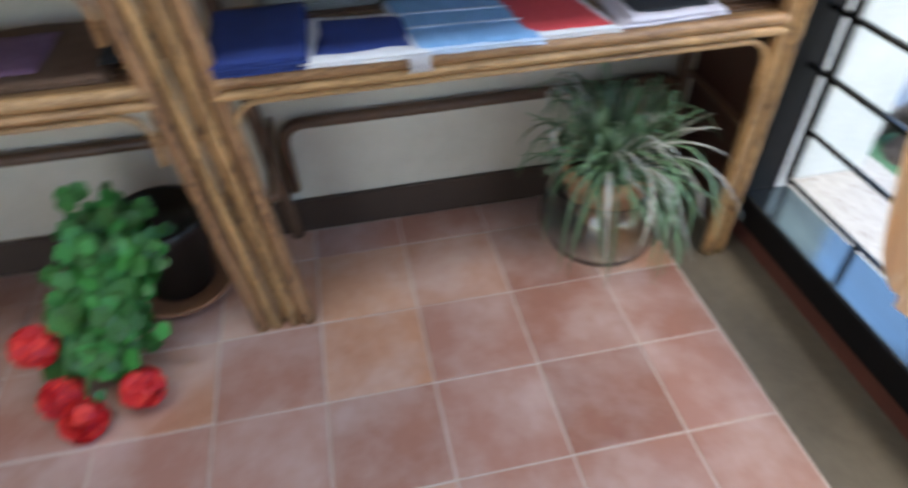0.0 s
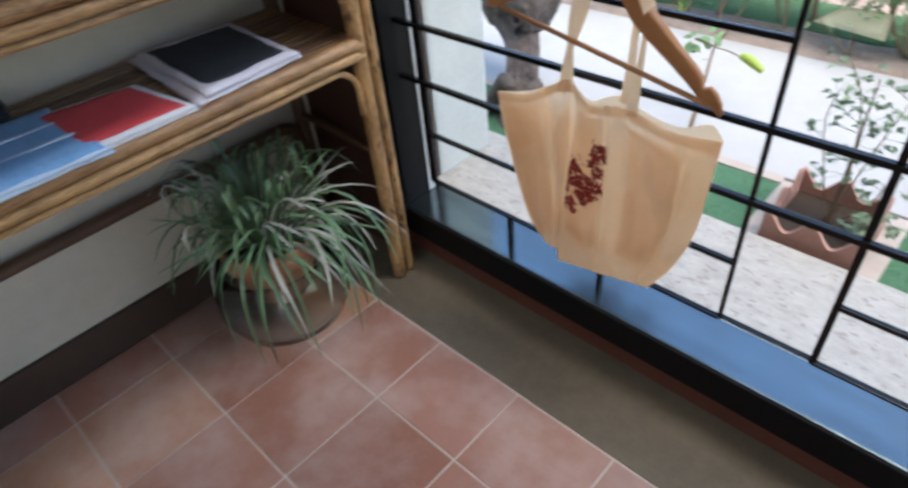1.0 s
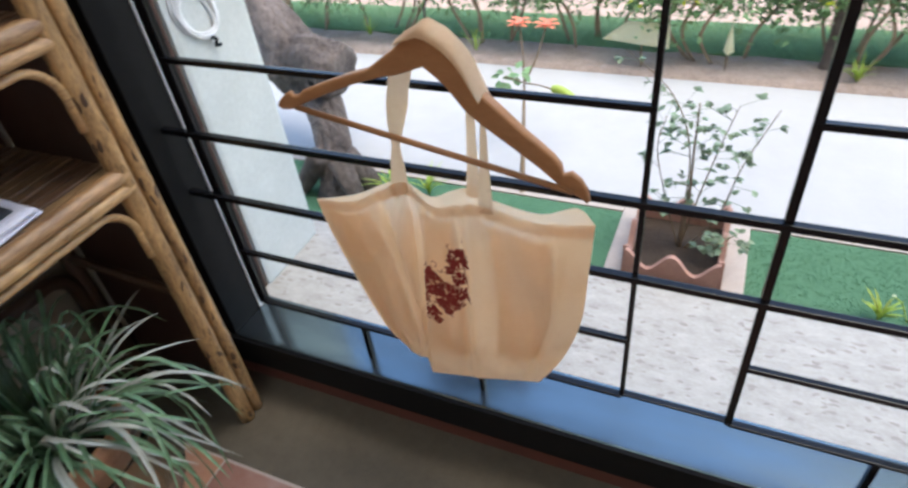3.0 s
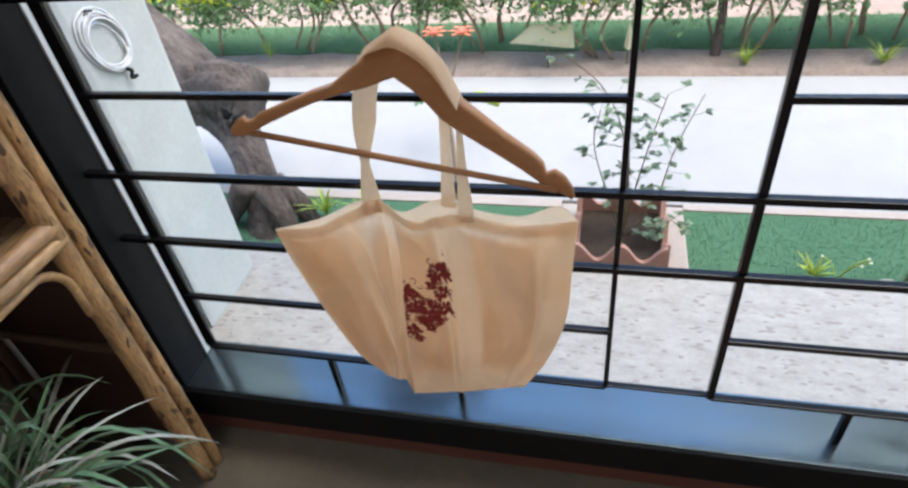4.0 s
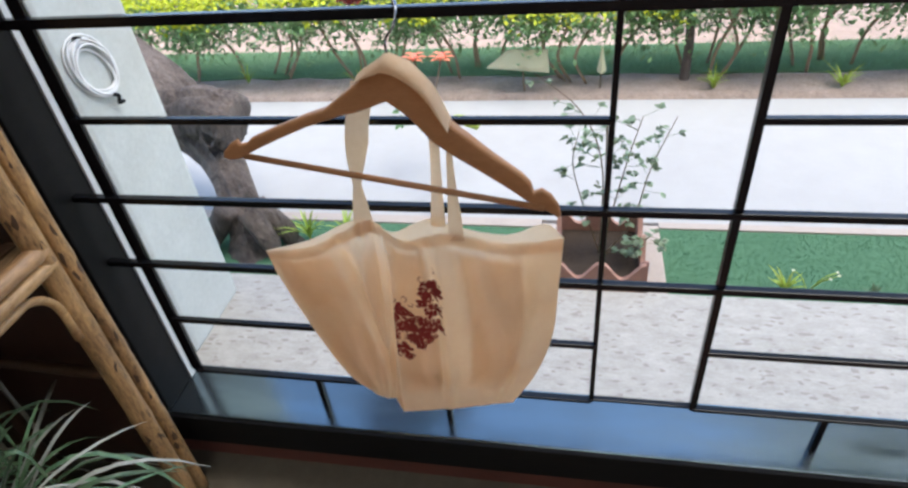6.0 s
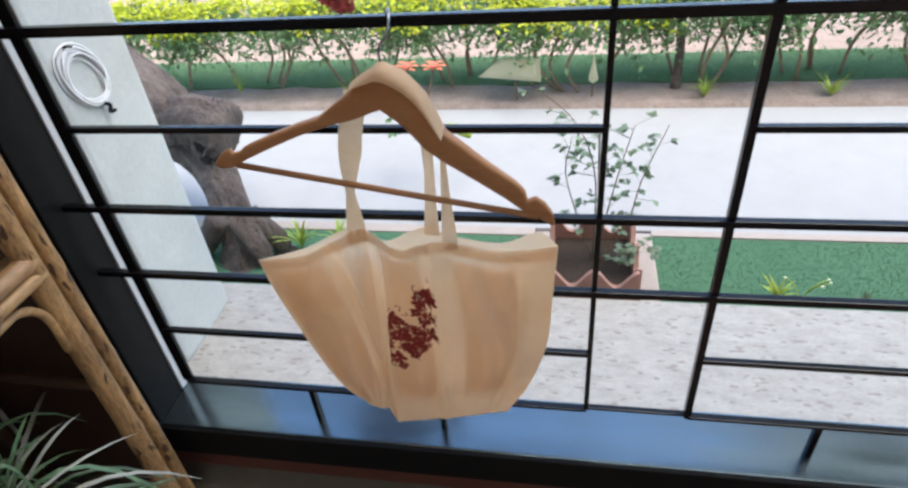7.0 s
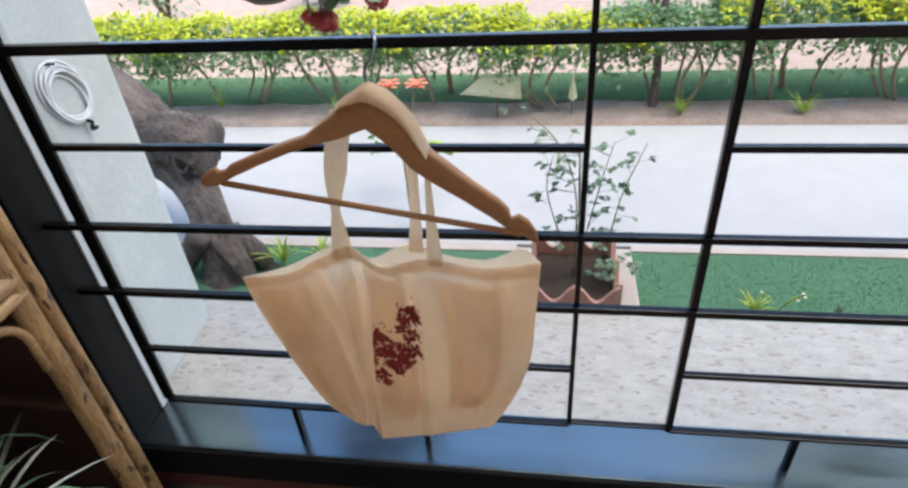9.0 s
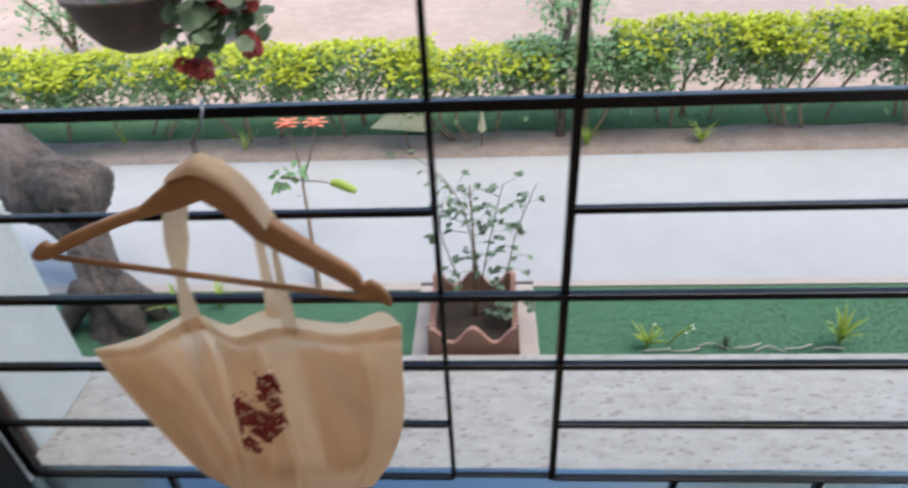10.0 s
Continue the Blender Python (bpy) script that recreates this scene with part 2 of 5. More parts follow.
def streaked_gloss(m):
    """Streaks of weaker, rougher reflection put into the gloss, drawn out along the stone."""
    nt = m.node_tree
    tc = nt.nodes.new("ShaderNodeTexCoord")
    mp = nt.nodes.new("ShaderNodeMapping")
    mp.inputs["Scale"].default_value = (1.5, 6.0, 1.0)
    nt.links.new(tc.outputs["Object"], mp.inputs["Vector"])
    n = node(nt, "ShaderNodeTexNoise", Scale=2.2, Detail=5.0, Roughness=0.6)
    nt.links.new(mp.outputs[0], n.inputs["Vector"])
    for key, lo, hi in (("Roughness", 0.13, 0.27), ("Specular IOR Level", 0.88, 0.52)):
        rng = nt.nodes.new("ShaderNodeMapRange")
        rng.inputs["From Min"].default_value, rng.inputs["From Max"].default_value = 0.30, 0.70
        rng.inputs["To Min"].default_value, rng.inputs["To Max"].default_value = lo, hi
        nt.links.new(n.outputs[0], rng.inputs["Value"])
        nt.links.new(rng.outputs[0], nt.nodes["Principled BSDF"].inputs[key])


streaked_gloss(GRANITE)
GRANITE.node_tree.nodes["Principled BSDF"].inputs["IOR"].default_value = 2.35
# tint that turns the mirrored sky bluer
GRANITE.node_tree.nodes["Principled BSDF"].inputs["Specular Tint"].default_value = (0.72, 0.93, 1.0, 1)
BLACK_MATT = material("black_stone_edge", (0.005, 0.005, 0.005), (0.012, 0.011, 0.011), 50, 0.45, spec=0.09)
STEEL_BLACK = material("black_painted_steel", (0.003, 0.003, 0.0035), (0.007, 0.007, 0.008), 40, 0.2, spec=0.3, bump=0.08, bump_scale=160)
STRIP_GREY = material("grey_strip", (0.42, 0.42, 0.41), (0.56, 0.56, 0.55), 20, 0.45, bump=0.1)
STEEL_GREY = material("grey_metal_trim", (0.22, 0.22, 0.22), (0.34, 0.34, 0.33), 20, 0.4, metal=0.3)
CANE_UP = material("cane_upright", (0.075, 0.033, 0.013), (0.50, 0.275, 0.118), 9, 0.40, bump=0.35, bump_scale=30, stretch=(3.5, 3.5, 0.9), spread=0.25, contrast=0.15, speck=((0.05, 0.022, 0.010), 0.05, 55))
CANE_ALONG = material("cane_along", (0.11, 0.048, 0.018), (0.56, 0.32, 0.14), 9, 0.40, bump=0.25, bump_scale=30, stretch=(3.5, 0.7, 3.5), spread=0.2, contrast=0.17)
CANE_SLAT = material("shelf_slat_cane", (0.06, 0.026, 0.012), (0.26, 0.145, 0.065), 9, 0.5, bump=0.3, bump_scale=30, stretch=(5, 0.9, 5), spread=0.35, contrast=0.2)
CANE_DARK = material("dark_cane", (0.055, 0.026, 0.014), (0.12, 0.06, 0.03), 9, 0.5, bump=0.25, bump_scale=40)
PANEL_BROWN = material("dark_brown_wood", (0.035, 0.014, 0.009), (0.075, 0.030, 0.018), 8, 0.5, stretch=(6, 6, 1), bump=0.2)

# ---- the room ----
WX, EX, SY, NY, TOP = -0.58, 2.90, -2.30, 1.47, 2.60
JAMB, WIN_R, WIN_T = -0.29, 2.35, 2.10
SIDE_OPENING = (-2.0, -0.5)


def structure(name, bm, mat, label, category="", smooth=False):
    return tagged(part(name, bm, mat, None, "", smooth), label, category or name.split("_")[0], "", "structure")


bm = box(WX - 0.14, WX, SY - 0.14, NY + 0.14, -0.1, TOP)
structure("wall_west", bm, WALL_WHITE, "off-white plastered wall behind the cane shelves", "wall")
# unseen wall, coloured dark to cut bounced light, opened for the side lamp
bm = bmesh.new()
add_box(bm, EX, EX + 0.14, SY - 0.14, SIDE_OPENING[0], -0.1, TOP)
add_box(bm, EX, EX + 0.14, SIDE_OPENING[1], NY + 0.14, -0.1, TOP)
add_box(bm, EX, EX + 0.14, SIDE_OPENING[0], SIDE_OPENING[1], 2.1, TOP)
structure("wall_east", bm, PANEL_BROWN, "unseen side wall, dark brown against bounced light, with an added opening", "wall")
bm = box(WX, EX, SY - 0.14, SY, -0.1, TOP)
structure("wall_south", bm, WALL_WHITE, "off-white plastered wall closing the shop", "wall")
bm = bmesh.new()
add_box(bm, WX, JAMB - 0.035, NY, NY + 0.14, -0.1, TOP)
add_box(bm, WIN_R + 0.035, EX, NY, NY + 0.14, -0.1, TOP)
add_box(bm, JAMB - 0.035, WIN_R + 0.035, NY, NY + 0.14, WIN_T + 0.02, TOP)
add_box(bm, JAMB - 0.035, WIN_R + 0.035, NY + 0.004, NY + 0.10, -0.1, SILL - 0.07)
structure("wall_north", bm, PANEL_BROWN, "dark brown painted wall round the barred window", "wall")
# unseen roof opening and cover sheet, added to house the overhead lamp
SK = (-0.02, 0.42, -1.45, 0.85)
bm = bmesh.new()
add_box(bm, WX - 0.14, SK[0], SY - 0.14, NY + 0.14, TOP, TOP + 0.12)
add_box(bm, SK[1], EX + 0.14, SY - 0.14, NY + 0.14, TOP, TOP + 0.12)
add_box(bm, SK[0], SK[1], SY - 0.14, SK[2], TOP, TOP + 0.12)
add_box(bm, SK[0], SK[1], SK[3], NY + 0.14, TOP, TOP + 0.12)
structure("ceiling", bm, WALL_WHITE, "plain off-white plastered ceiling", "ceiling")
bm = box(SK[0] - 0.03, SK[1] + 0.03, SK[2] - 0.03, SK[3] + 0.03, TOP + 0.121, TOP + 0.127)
structure("window_skylight", bm, WALL_WHITE, "plain white sheet over an added roof opening", "skylight")
bm = box(WX, EX, SY, NY, -0.1, -0.0022)
floor = structure("floor", bm, GROUT, "terracotta tiled floor with pale grout joints", "floor")
bm = box(WX, EX, 1.262, NY + 0.002, -0.0022, 0.0)
structure("floor_border", bm, CEMENT, "bare cement strip along the foot of the window", "floor border")
bm = box(WX + 0.0005, WX + 0.014, SY, NY, -0.004, 0.10, bevel=0.003)
structure("baseboard", bm, SKIRT_BROWN, "dark brown painted skirting along the shelf wall", "baseboard")
bm = box(WX + 0.014, EX, NY - 0.006, NY + 0.003, -0.003, SILL - 0.068, bevel=0.002)
structure("trim_red", bm, RED_OXIDE, "red oxide painted plinth below the window sill", "trim")

# sill and lining of the window in polished black granite
bm = box(JAMB - 0.035, WIN_R + 0.035, 1.452, 1.575, SILL - 0.07, SILL, bevel=0.004)
sill = structure("window_sill", bm, GRANITE, "polished black granite window sill reflecting the sky", "window sill")
# dull strip added so the front edge mirrors none of the room
part("nosing", box(JAMB - 0.035, WIN_R + 0.035, 1.4455, 1.4535, SILL - 0.076, SILL - 0.0025, bevel=0.0025), BLACK_MATT, sill, "dull black strip keeping the front edge dark")
bm = box(JAMB - 0.035, JAMB, 1.456, 1.575, SILL, WIN_T + 0.02, bevel=0.003)
structure("window_jamb", bm, BLACK_MATT, "satin black stone lining at the window's side", "window jamb")
bm = box(WIN_R, WIN_R + 0.035, 1.456, 1.575, SILL, WIN_T + 0.02, bevel=0.003)
structure("window_jamb", bm, BLACK_MATT, "satin black stone lining at the window's side", "window jamb")
bm = box(JAMB - 0.13, JAMB - 0.0355, 1.458, 1.469, 0.073, WIN_T + 0.02, bevel=0.002)
structure("trim_window", bm, BLACK_MATT, "black granite architrave beside the window", "trim")

# grey strip where the lining meets the outside
bm = box(JAMB - 0.001, JAMB + 0.004, 1.537, 1.556, SILL + 0.001, WIN_T, bevel=0.0015)
structure("trim_bead", bm, STRIP_GREY, "thin grey strip in the window's corner", "trim")

# ---- window grille ----
GY = 1.50
V1, V2, V3, V4 = -0.228, 0.505, 0.667, 1.42
H0, H1, H2, H3, H4, HB = 0.873, 0.738, 0.608, 0.481, 0.352, 0.219
grille = thing("window_grille", "black painted steel bar grille standing on short legs", "window grille", (0, GY, SILL))


def bar(name, p, q, w, d, label=""):
    """A square bar with eased edges between two points, w high or wide and d deep."""
    p, q = Vector(p), Vector(q)
    b = bmesh.new()
    if abs(q.z - p.z) > abs(q.x - p.x):
        add_box(b, p.x - w / 2, p.x + w / 2, p.y - d / 2, p.y + d / 2, p.z, q.z, bevel=0.0015)
    else:
        add_box(b, p.x, q.x, p.y - d / 2, p.y + d / 2, p.z - w / 2, p.z + w / 2, bevel=0.0015)
    return part(name, b, STEEL_BLACK, grille, label)


for z in (H0, H2, H3):
    wide = 0.013 if z == H0 else 0.0102
    bar("long_bar", (JAMB + 0.001, GY - 0.002, z), (WIN_R - 0.001, GY - 0.002, z), wide, 0.012)
for z in (1.14, 1.40, 1.66, 1.92):
    bar("long_bar", (JAMB + 0.001, GY - 0.002, z), (WIN_R - 0.001, GY - 0.002, z), 0.012, 0.014)
for z in (H1, H4):
    bar("short_bar", (V1, GY, z), (V2, GY, z), 0.0088, 0.010)
    bar("short_bar", (V3, GY, z), (V4, GY, z + 0.001), 0.0088, 0.010)
bar("bottom_bar", (V1, GY, HB), (V2, GY, HB), 0.006, 0.012)
bar("bottom_bar", (V2, GY + 0.002, HB + 0.003), (V3, GY + 0.002, HB + 0.003), 0.005, 0.010)
bar("bottom_bar", (V3, GY, HB), (WIN_R - 0.001, GY, HB), 0.006, 0.012)
bar("upright_flat", (V1, GY + 0.004, HB - 0.004), (V1, GY + 0.004, WIN_T + 0.015), 0.021, 0.006)
bar("upright", (V2, GY + 0.003, HB - 0.004), (V2, GY + 0.003, WIN_T + 0.015), 0.0078, 0.0085)
bar("upright", (V3, GY + 0.003, HB - 0.004), (V3, GY + 0.003, WIN_T + 0.015), 0.0108, 0.013)
bar("upright", (V4, GY + 0.003, HB - 0.004), (V4, GY + 0.003, WIN_T + 0.015), 0.0105, 0.0105)
bar("upright", (1.60, GY + 0.003, HB - 0.004), (1.60, GY + 0.003, WIN_T + 0.015), 0.0105, 0.0105)
for x in (0.018, 0.257, 0.866, 1.097, 1.40, 1.75, 2.05):
    bar("leg", (x, GY, SILL), (x, GY, HB - 0.002), 0.011, 0.011)

# ---- cane shelving ----
FRONT, BACK = -0.238, -0.552


def shelf_unit(y0, y1, levels, seed, label, lean0=0.0, lean1=0.0):
    """A cane rack between y0 and y1: bundled posts that may lean along the wall, slatted shelves, bent corner braces and a rail at the back."""
    unit = thing("cane_shelf", label, "shelf", ((FRONT + BACK) / 2, (y0 + y1) / 2, 0), "cane shelves along the wall")
    rnd = random.Random(seed)
    tall = 1.16
    for end, sgn, lean in ((y0, 1, lean0), (y1, -1, lean1)):
        over = lean * tall
        post = part("front_post", cane((FRONT, end + sgn * 0.036, 0), (FRONT, end + sgn * 0.036 + over, tall), 0.0165, 0.21, 12, seed), CANE_UP, unit, smooth=True)
        part("split_cane", cane((FRONT + 0.003, end + sgn * 0.0058, 0), (FRONT + 0.003, end + sgn * 0.0058 + over, tall), 0.0118, 0.18, 10, seed + 5), CANE_UP, post, smooth=True)
        part("split_cane", cane((FRONT - 0.012, end - sgn * 0.0125, 0), (FRONT - 0.012, end - sgn * 0.0125 + over, tall), 0.0065, 0.2, 8, seed + 9), CANE_UP, post, smooth=True)
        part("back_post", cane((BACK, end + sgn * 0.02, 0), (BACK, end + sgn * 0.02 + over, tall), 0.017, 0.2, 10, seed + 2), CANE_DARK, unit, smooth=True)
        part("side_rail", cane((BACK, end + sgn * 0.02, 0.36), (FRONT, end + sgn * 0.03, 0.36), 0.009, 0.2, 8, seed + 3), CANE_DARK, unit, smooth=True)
    for k, z in enumerate(levels):
        a, b = y0 + 0.05 + lean0 * z, y1 - 0.05 + lean1 * z
        shelf = part("shelf_front", cane((FRONT + 0.004, a - 0.02, z - 0.013), (FRONT + 0.004, b + 0.02, z - 0.013), 0.0125, 0.17, 12, seed + k), CANE_ALONG, unit, smooth=True)
        part("front_cane", cane((FRONT + 0.006, a - 0.02, z - 0.036), (FRONT + 0.006, b + 0.02, z - 0.036), 0.0105, 0.15, 12, seed + k + 20), CANE_ALONG, shelf, smooth=True)
        c = 0.055
        pts = [(FRONT + 0.003, a + 0.004, z - 0.16), (FRONT + 0.003, a + 0.004, z - 0.052 - c)]
        for q in range(1, 7):
            t = q / 6 * math.pi / 2
            pts.append((FRONT + 0.003, a + 0.004 + c * (1 - math.cos(t)), z - 0.054 - c + c * math.sin(t)))
        for q in range(5, -1, -1):
            t = q / 6 * math.pi / 2
            pts.append((FRONT + 0.003, b - 0.004 - c * (1 - math.cos(t)), z - 0.054 - c + c * math.sin(t)))
        pts += [(FRONT + 0.003, b - 0.004, z - 0.16)]
        part("bent_brace", tube(pts, 0.0065, 8), CANE_ALONG, shelf, "pale bent cane brace under the shelf edge", True)
        for i in range(13):
            x = BACK + 0.006 + i * 0.0235
            sl = box(x, x + 0.0185, a - 0.02, b + 0.02, z - 0.012 - rnd.random() * 0.002, z - 0.004 + rnd.random() * 0.002, bevel=0.003)
            part("slat", sl, CANE_SLAT, shelf)
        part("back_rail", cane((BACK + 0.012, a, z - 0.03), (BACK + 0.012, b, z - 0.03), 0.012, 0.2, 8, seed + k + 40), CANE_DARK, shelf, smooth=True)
    c = 0.05
    rail = [(BACK, y0 + 0.04, 0.15), (BACK, y0 + 0.04, 0.34 - c)]
    rail += [(BACK, y0 + 0.04 + c * (1 - math.cos(q / 6 * math.pi / 2)), 0.34 - c + c * math.sin(q / 6 * math.pi / 2)) for q in range(1, 7)]
    rail += [(BACK, y1 - 0.04 - c * (1 - math.cos(q / 6 * math.pi / 2)), 0.34 - c + c * math.sin(q / 6 * math.pi / 2)) for q in range(6, 0, -1)]
    rail += [(BACK, y1 - 0.04, 0.34 - c), (BACK, y1 - 0.04, 0.15)]
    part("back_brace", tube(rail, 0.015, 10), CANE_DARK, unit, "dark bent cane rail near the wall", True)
    return unit


LEAN_POST = -0.085
shelf_unit(0.300, 1.392, (0.632, 0.862, 1.10), 3, "honey-brown cane shelf with slatted boards beside the window", LEAN_POST, 0.0)
shelf_unit(-0.86, 0.268, (0.632, 0.862, 1.10), 11, "honey-brown cane shelf with slatted boards along the wall", 0.0, LEAN_POST)
bm = box(WX + 0.02, FRONT - 0.02, 1.404, 1.412, 0.02, 1.12, bevel=0.002)
tagged(part("side_board", bm, PANEL_BROWN), "dark brown wooden board closing the shelf's end", "board")

# ---- folded cloths on the shelf ----
CLOTHS = {
    "white": material("white_cotton", (0.62, 0.60, 0.60), (0.80, 0.78, 0.78), 30, 0.9, bump=0.5, bump_scale=400),
    "lilac": material("pale_lilac_cotton", (0.58, 0.54, 0.60), (0.74, 0.70, 0.76), 30, 0.9, bump=0.5, bump_scale=400),
    "black": material("charcoal_weave", (0.010, 0.012, 0.016), (0.030, 0.034, 0.042), 50, 0.9, bump=0.6, bump_scale=300, stretch=(1, 1, 1)),
    "red": material("red_cotton", (0.48, 0.035, 0.045), (0.66, 0.07, 0.075), 25, 0.88, bump=0.5, bump_scale=350),
    "blue": material("denim_blue_cotton", (0.13, 0.29, 0.54), (0.28, 0.50, 0.76), 18, 0.9, bump=0.6, bump_scale=300, stretch=(1, 3, 1)),
    "pale_blue": material("pale_blue_stripe", (0.45, 0.56, 0.70), (0.62, 0.70, 0.80), 30, 0.9, bump=0.5, bump_scale=300),
    "navy": material("navy_cotton", (0.010, 0.022, 0.12), (0.018, 0.045, 0.22), 20, 0.88, bump=0.5, bump_scale=300),
    "grey": material("grey_cotton", (0.16, 0.15, 0.14), (0.25, 0.24, 0.22), 20, 0.9, bump=0.5, bump_scale=300),
    "brown": material("brown_print_cotton", (0.09, 0.05, 0.03), (0.20, 0.11, 0.07), 30, 0.9, bump=0.5, bump_scale=300),
    "mauve": material("mauve_cotton", (0.14, 0.07, 0.13), (0.24, 0.13, 0.22), 30, 0.9, bump=0.5, bump_scale=300),
}


def sheet(c, inset, z0, z1, seed, wave=0.003):
    """A soft slab on four corners c (x, y), drawn in by inset, from z0 to z1, its edges uneven."""
    b = bmesh.new()
    mid = sum((Vector((*p, 0)) for p in c), Vector()) / 4
    cc = [Vector((*p, 0)) + (mid - Vector((*p, 0))).normalized() * inset * 1.4 for p in c]
    n = 14
    layers = []
    for top in (0, 1):
        grid = []
        for i in range(n + 1):
            row = []
            for j in range(n + 1):
                u, v = i / n, j / n
                p = cc[0].lerp(cc[1], u).lerp(cc[3].lerp(cc[2], u), v)
                rim = min(u, v, 1 - u, 1 - v)
                out = noise.noise(Vector((p.x * 22, p.y * 22, seed))) * wave * (1.0 if rim < 0.01 else 0.3)
                h = z0 if not top else z1 - 0.5 * (z1 - z0) * math.exp(-rim * 22) + min(wave, 0.0015) * noise.noise(Vector((p.x * 14, p.y * 14, seed + 4)))
                row.append(b.verts.new((p.x + out, p.y + out * 0.7, h)))
            grid.append(row)
        layers.append(grid)
    for g in layers:
        for i in range(n):
            for j in range(n):
                b.faces.new((g[i][j], g[i + 1][j], g[i + 1][j + 1], g[i][j + 1]))
    lo, hi = layers
    for i in range(n):
        for s in ((i, 0, i + 1, 0), (i, n, i + 1, n), (0, i, 0, i + 1), (n, i, n, i + 1)):
            b.faces.new((lo[s[0]][s[1]], lo[s[2]][s[3]], hi[s[2]][s[3]], hi[s[0]][s[1]]))
    return b


def cloth(label, corners, z, layers, edge, middle, inset, seed, stripes=()):
    """A folded cloth: layers of fabric with a border colour and a middle field on top."""
    mid = sum((Vector((*p, 0)) for p in corners), Vector()) / 4
    ob = thing("folded_cloth", label, "folded cloth", (mid.x, mid.y, z), "folded cloths on the shelf")
    for k in range(layers):
        part("fold", sheet(corners, 0.0015 * (k % 2), z + 0.0055 * k, z + 0.0055 * (k + 1) + 0.001, seed + k, 0.0055), CLOTHS[edge], ob, smooth=True)
    top = z + 0.0055 * layers
    if middle:
        part("field", sheet(corners, inset, top - 0.002, top + 0.0035, seed + 30, 0.004), CLOTHS[middle], ob, CLOTHS[middle].name.replace("_", " ") + " field", True)
    for s in stripes:
        a, b, c, d = [Vector((*p, 0)) for p in corners]
        def at(u, v):
            p = a.lerp(b, u).lerp(d.lerp(c, u), v)
            return (p.x, p.y)
        quad = [at(0.04, s), at(0.96, s), at(0.96, s + 0.035), at(0.04, s + 0.035)]
        part("stripe", sheet(quad, 0.0, top - 0.001, top + 0.0048, seed + 60, 0.001), CLOTHS["pale_blue"], ob, "pale woven stripe", True)
    return ob


SH = 0.631
# corners run: back edge from low y to high y, then the front edge back
cloth("white cotton cloth lying under the charcoal one", [(-0.54, 1.03), (-0.515, 1.25), (-0.248, 1.238), (-0.236, 1.015)], SH, 1, "lilac", None, 0, 5)
cloth("charcoal ribbed placemat with a pale lilac border", [(-0.532, 1.045), (-0.503, 1.242), (-0.250, 1.232), (-0.238, 1.036)], SH + 0.008, 1, "lilac", "black", 0.019, 1)
cloth("folded red cotton cloth with a white edge", [(-0.435, 0.80), (-0.405, 0.985), (-0.226, 1.012), (-0.228, 0.815)], SH, 2, "white", "red", 0.014, 2)
cloth("folded denim-blue cloth with pale stripes", [(-0.47, 0.60), (-0.45, 0.85), (-0.214, 0.862), (-0.222, 0.63)], SH, 2, "pale_blue", "blue", 0.008, 3, (0.35, 0.62))
cloth("navy cloth with a white fringed border", [(-0.42, 0.448), (-0.40, 0.655), (-0.216, 0.655), (-0.222, 0.43)], SH, 2, "white", "navy", 0.026, 4)
cloth("stack of deep blue folded cotton cloths", [(-0.47, 0.275), (-0.47, 0.452), (-0.222, 0.448), (-0.222, 0.275)], SH, 4, "navy", "navy", 0.003, 6)
cloth("folded black cloth at the back of the shelf", [(-0.545, 0.62), (-0.545, 0.80), (-0.475, 0.80), (-0.475, 0.60)], SH, 5, "black", None, 0, 7)
cloth("grey folded sheet behind the blue cloths", [(-0.545, 0.36), (-0.545, 0.60), (-0.478, 0.60), (-0.478, 0.36)], SH, 6, "grey", None, 0, 8)
cloth("brown printed folded cloth", [(-0.52, -0.20), (-0.52, 0.12), (-0.26, 0.12), (-0.26, -0.20)], SH, 2, "brown", None, 0, 9)
cloth("mauve folded cloth on the brown one", [(-0.46, -0.16), (-0.46, 0.0), (-0.30, 0.0), (-0.30, -0.16)], SH + 0.012, 1, "mauve", None, 0, 10)
cloth("small black folded cloth", [(-0.40, 0.10), (-0.40, 0.21), (-0.30, 0.21), (-0.30, 0.10)], SH + 0.0125, 2, "black", None, 0, 12)
bm = bmesh.new()
tag_rows = []
for i in range(5):
    s = i / 4
    tag_rows.append([bm.verts.new((-0.212 + 0.010 * math.sin(s * 2.2), y, SH + 0.007 - 0.028 * s)) for y in (0.616, 0.652 + 0.004 * s)])
for a, b in zip(tag_rows, tag_rows[1:]):
    bm.faces.new((a[0], a[1], b[1], b[0]))
bmesh.ops.solidify(bm, geom=bm.faces[:], thickness=0.0008)
tagged(part("price_tag", bm, CLOTHS["white"]), "small white paper tag hanging over the shelf edge", "tag")

# ---- spider plant in a clay pot inside a glass bowl ----
TERRACOTTA = material("clay_pot", (0.30, 0.135, 0.07), (0.50, 0.25, 0.13), 12, 0.75, bump=0.3, bump_scale=80)
SOIL = material("potting_soil", (0.025, 0.016, 0.010), (0.06, 0.04, 0.026), 40, 0.95, bump=0.8, bump_scale=120)
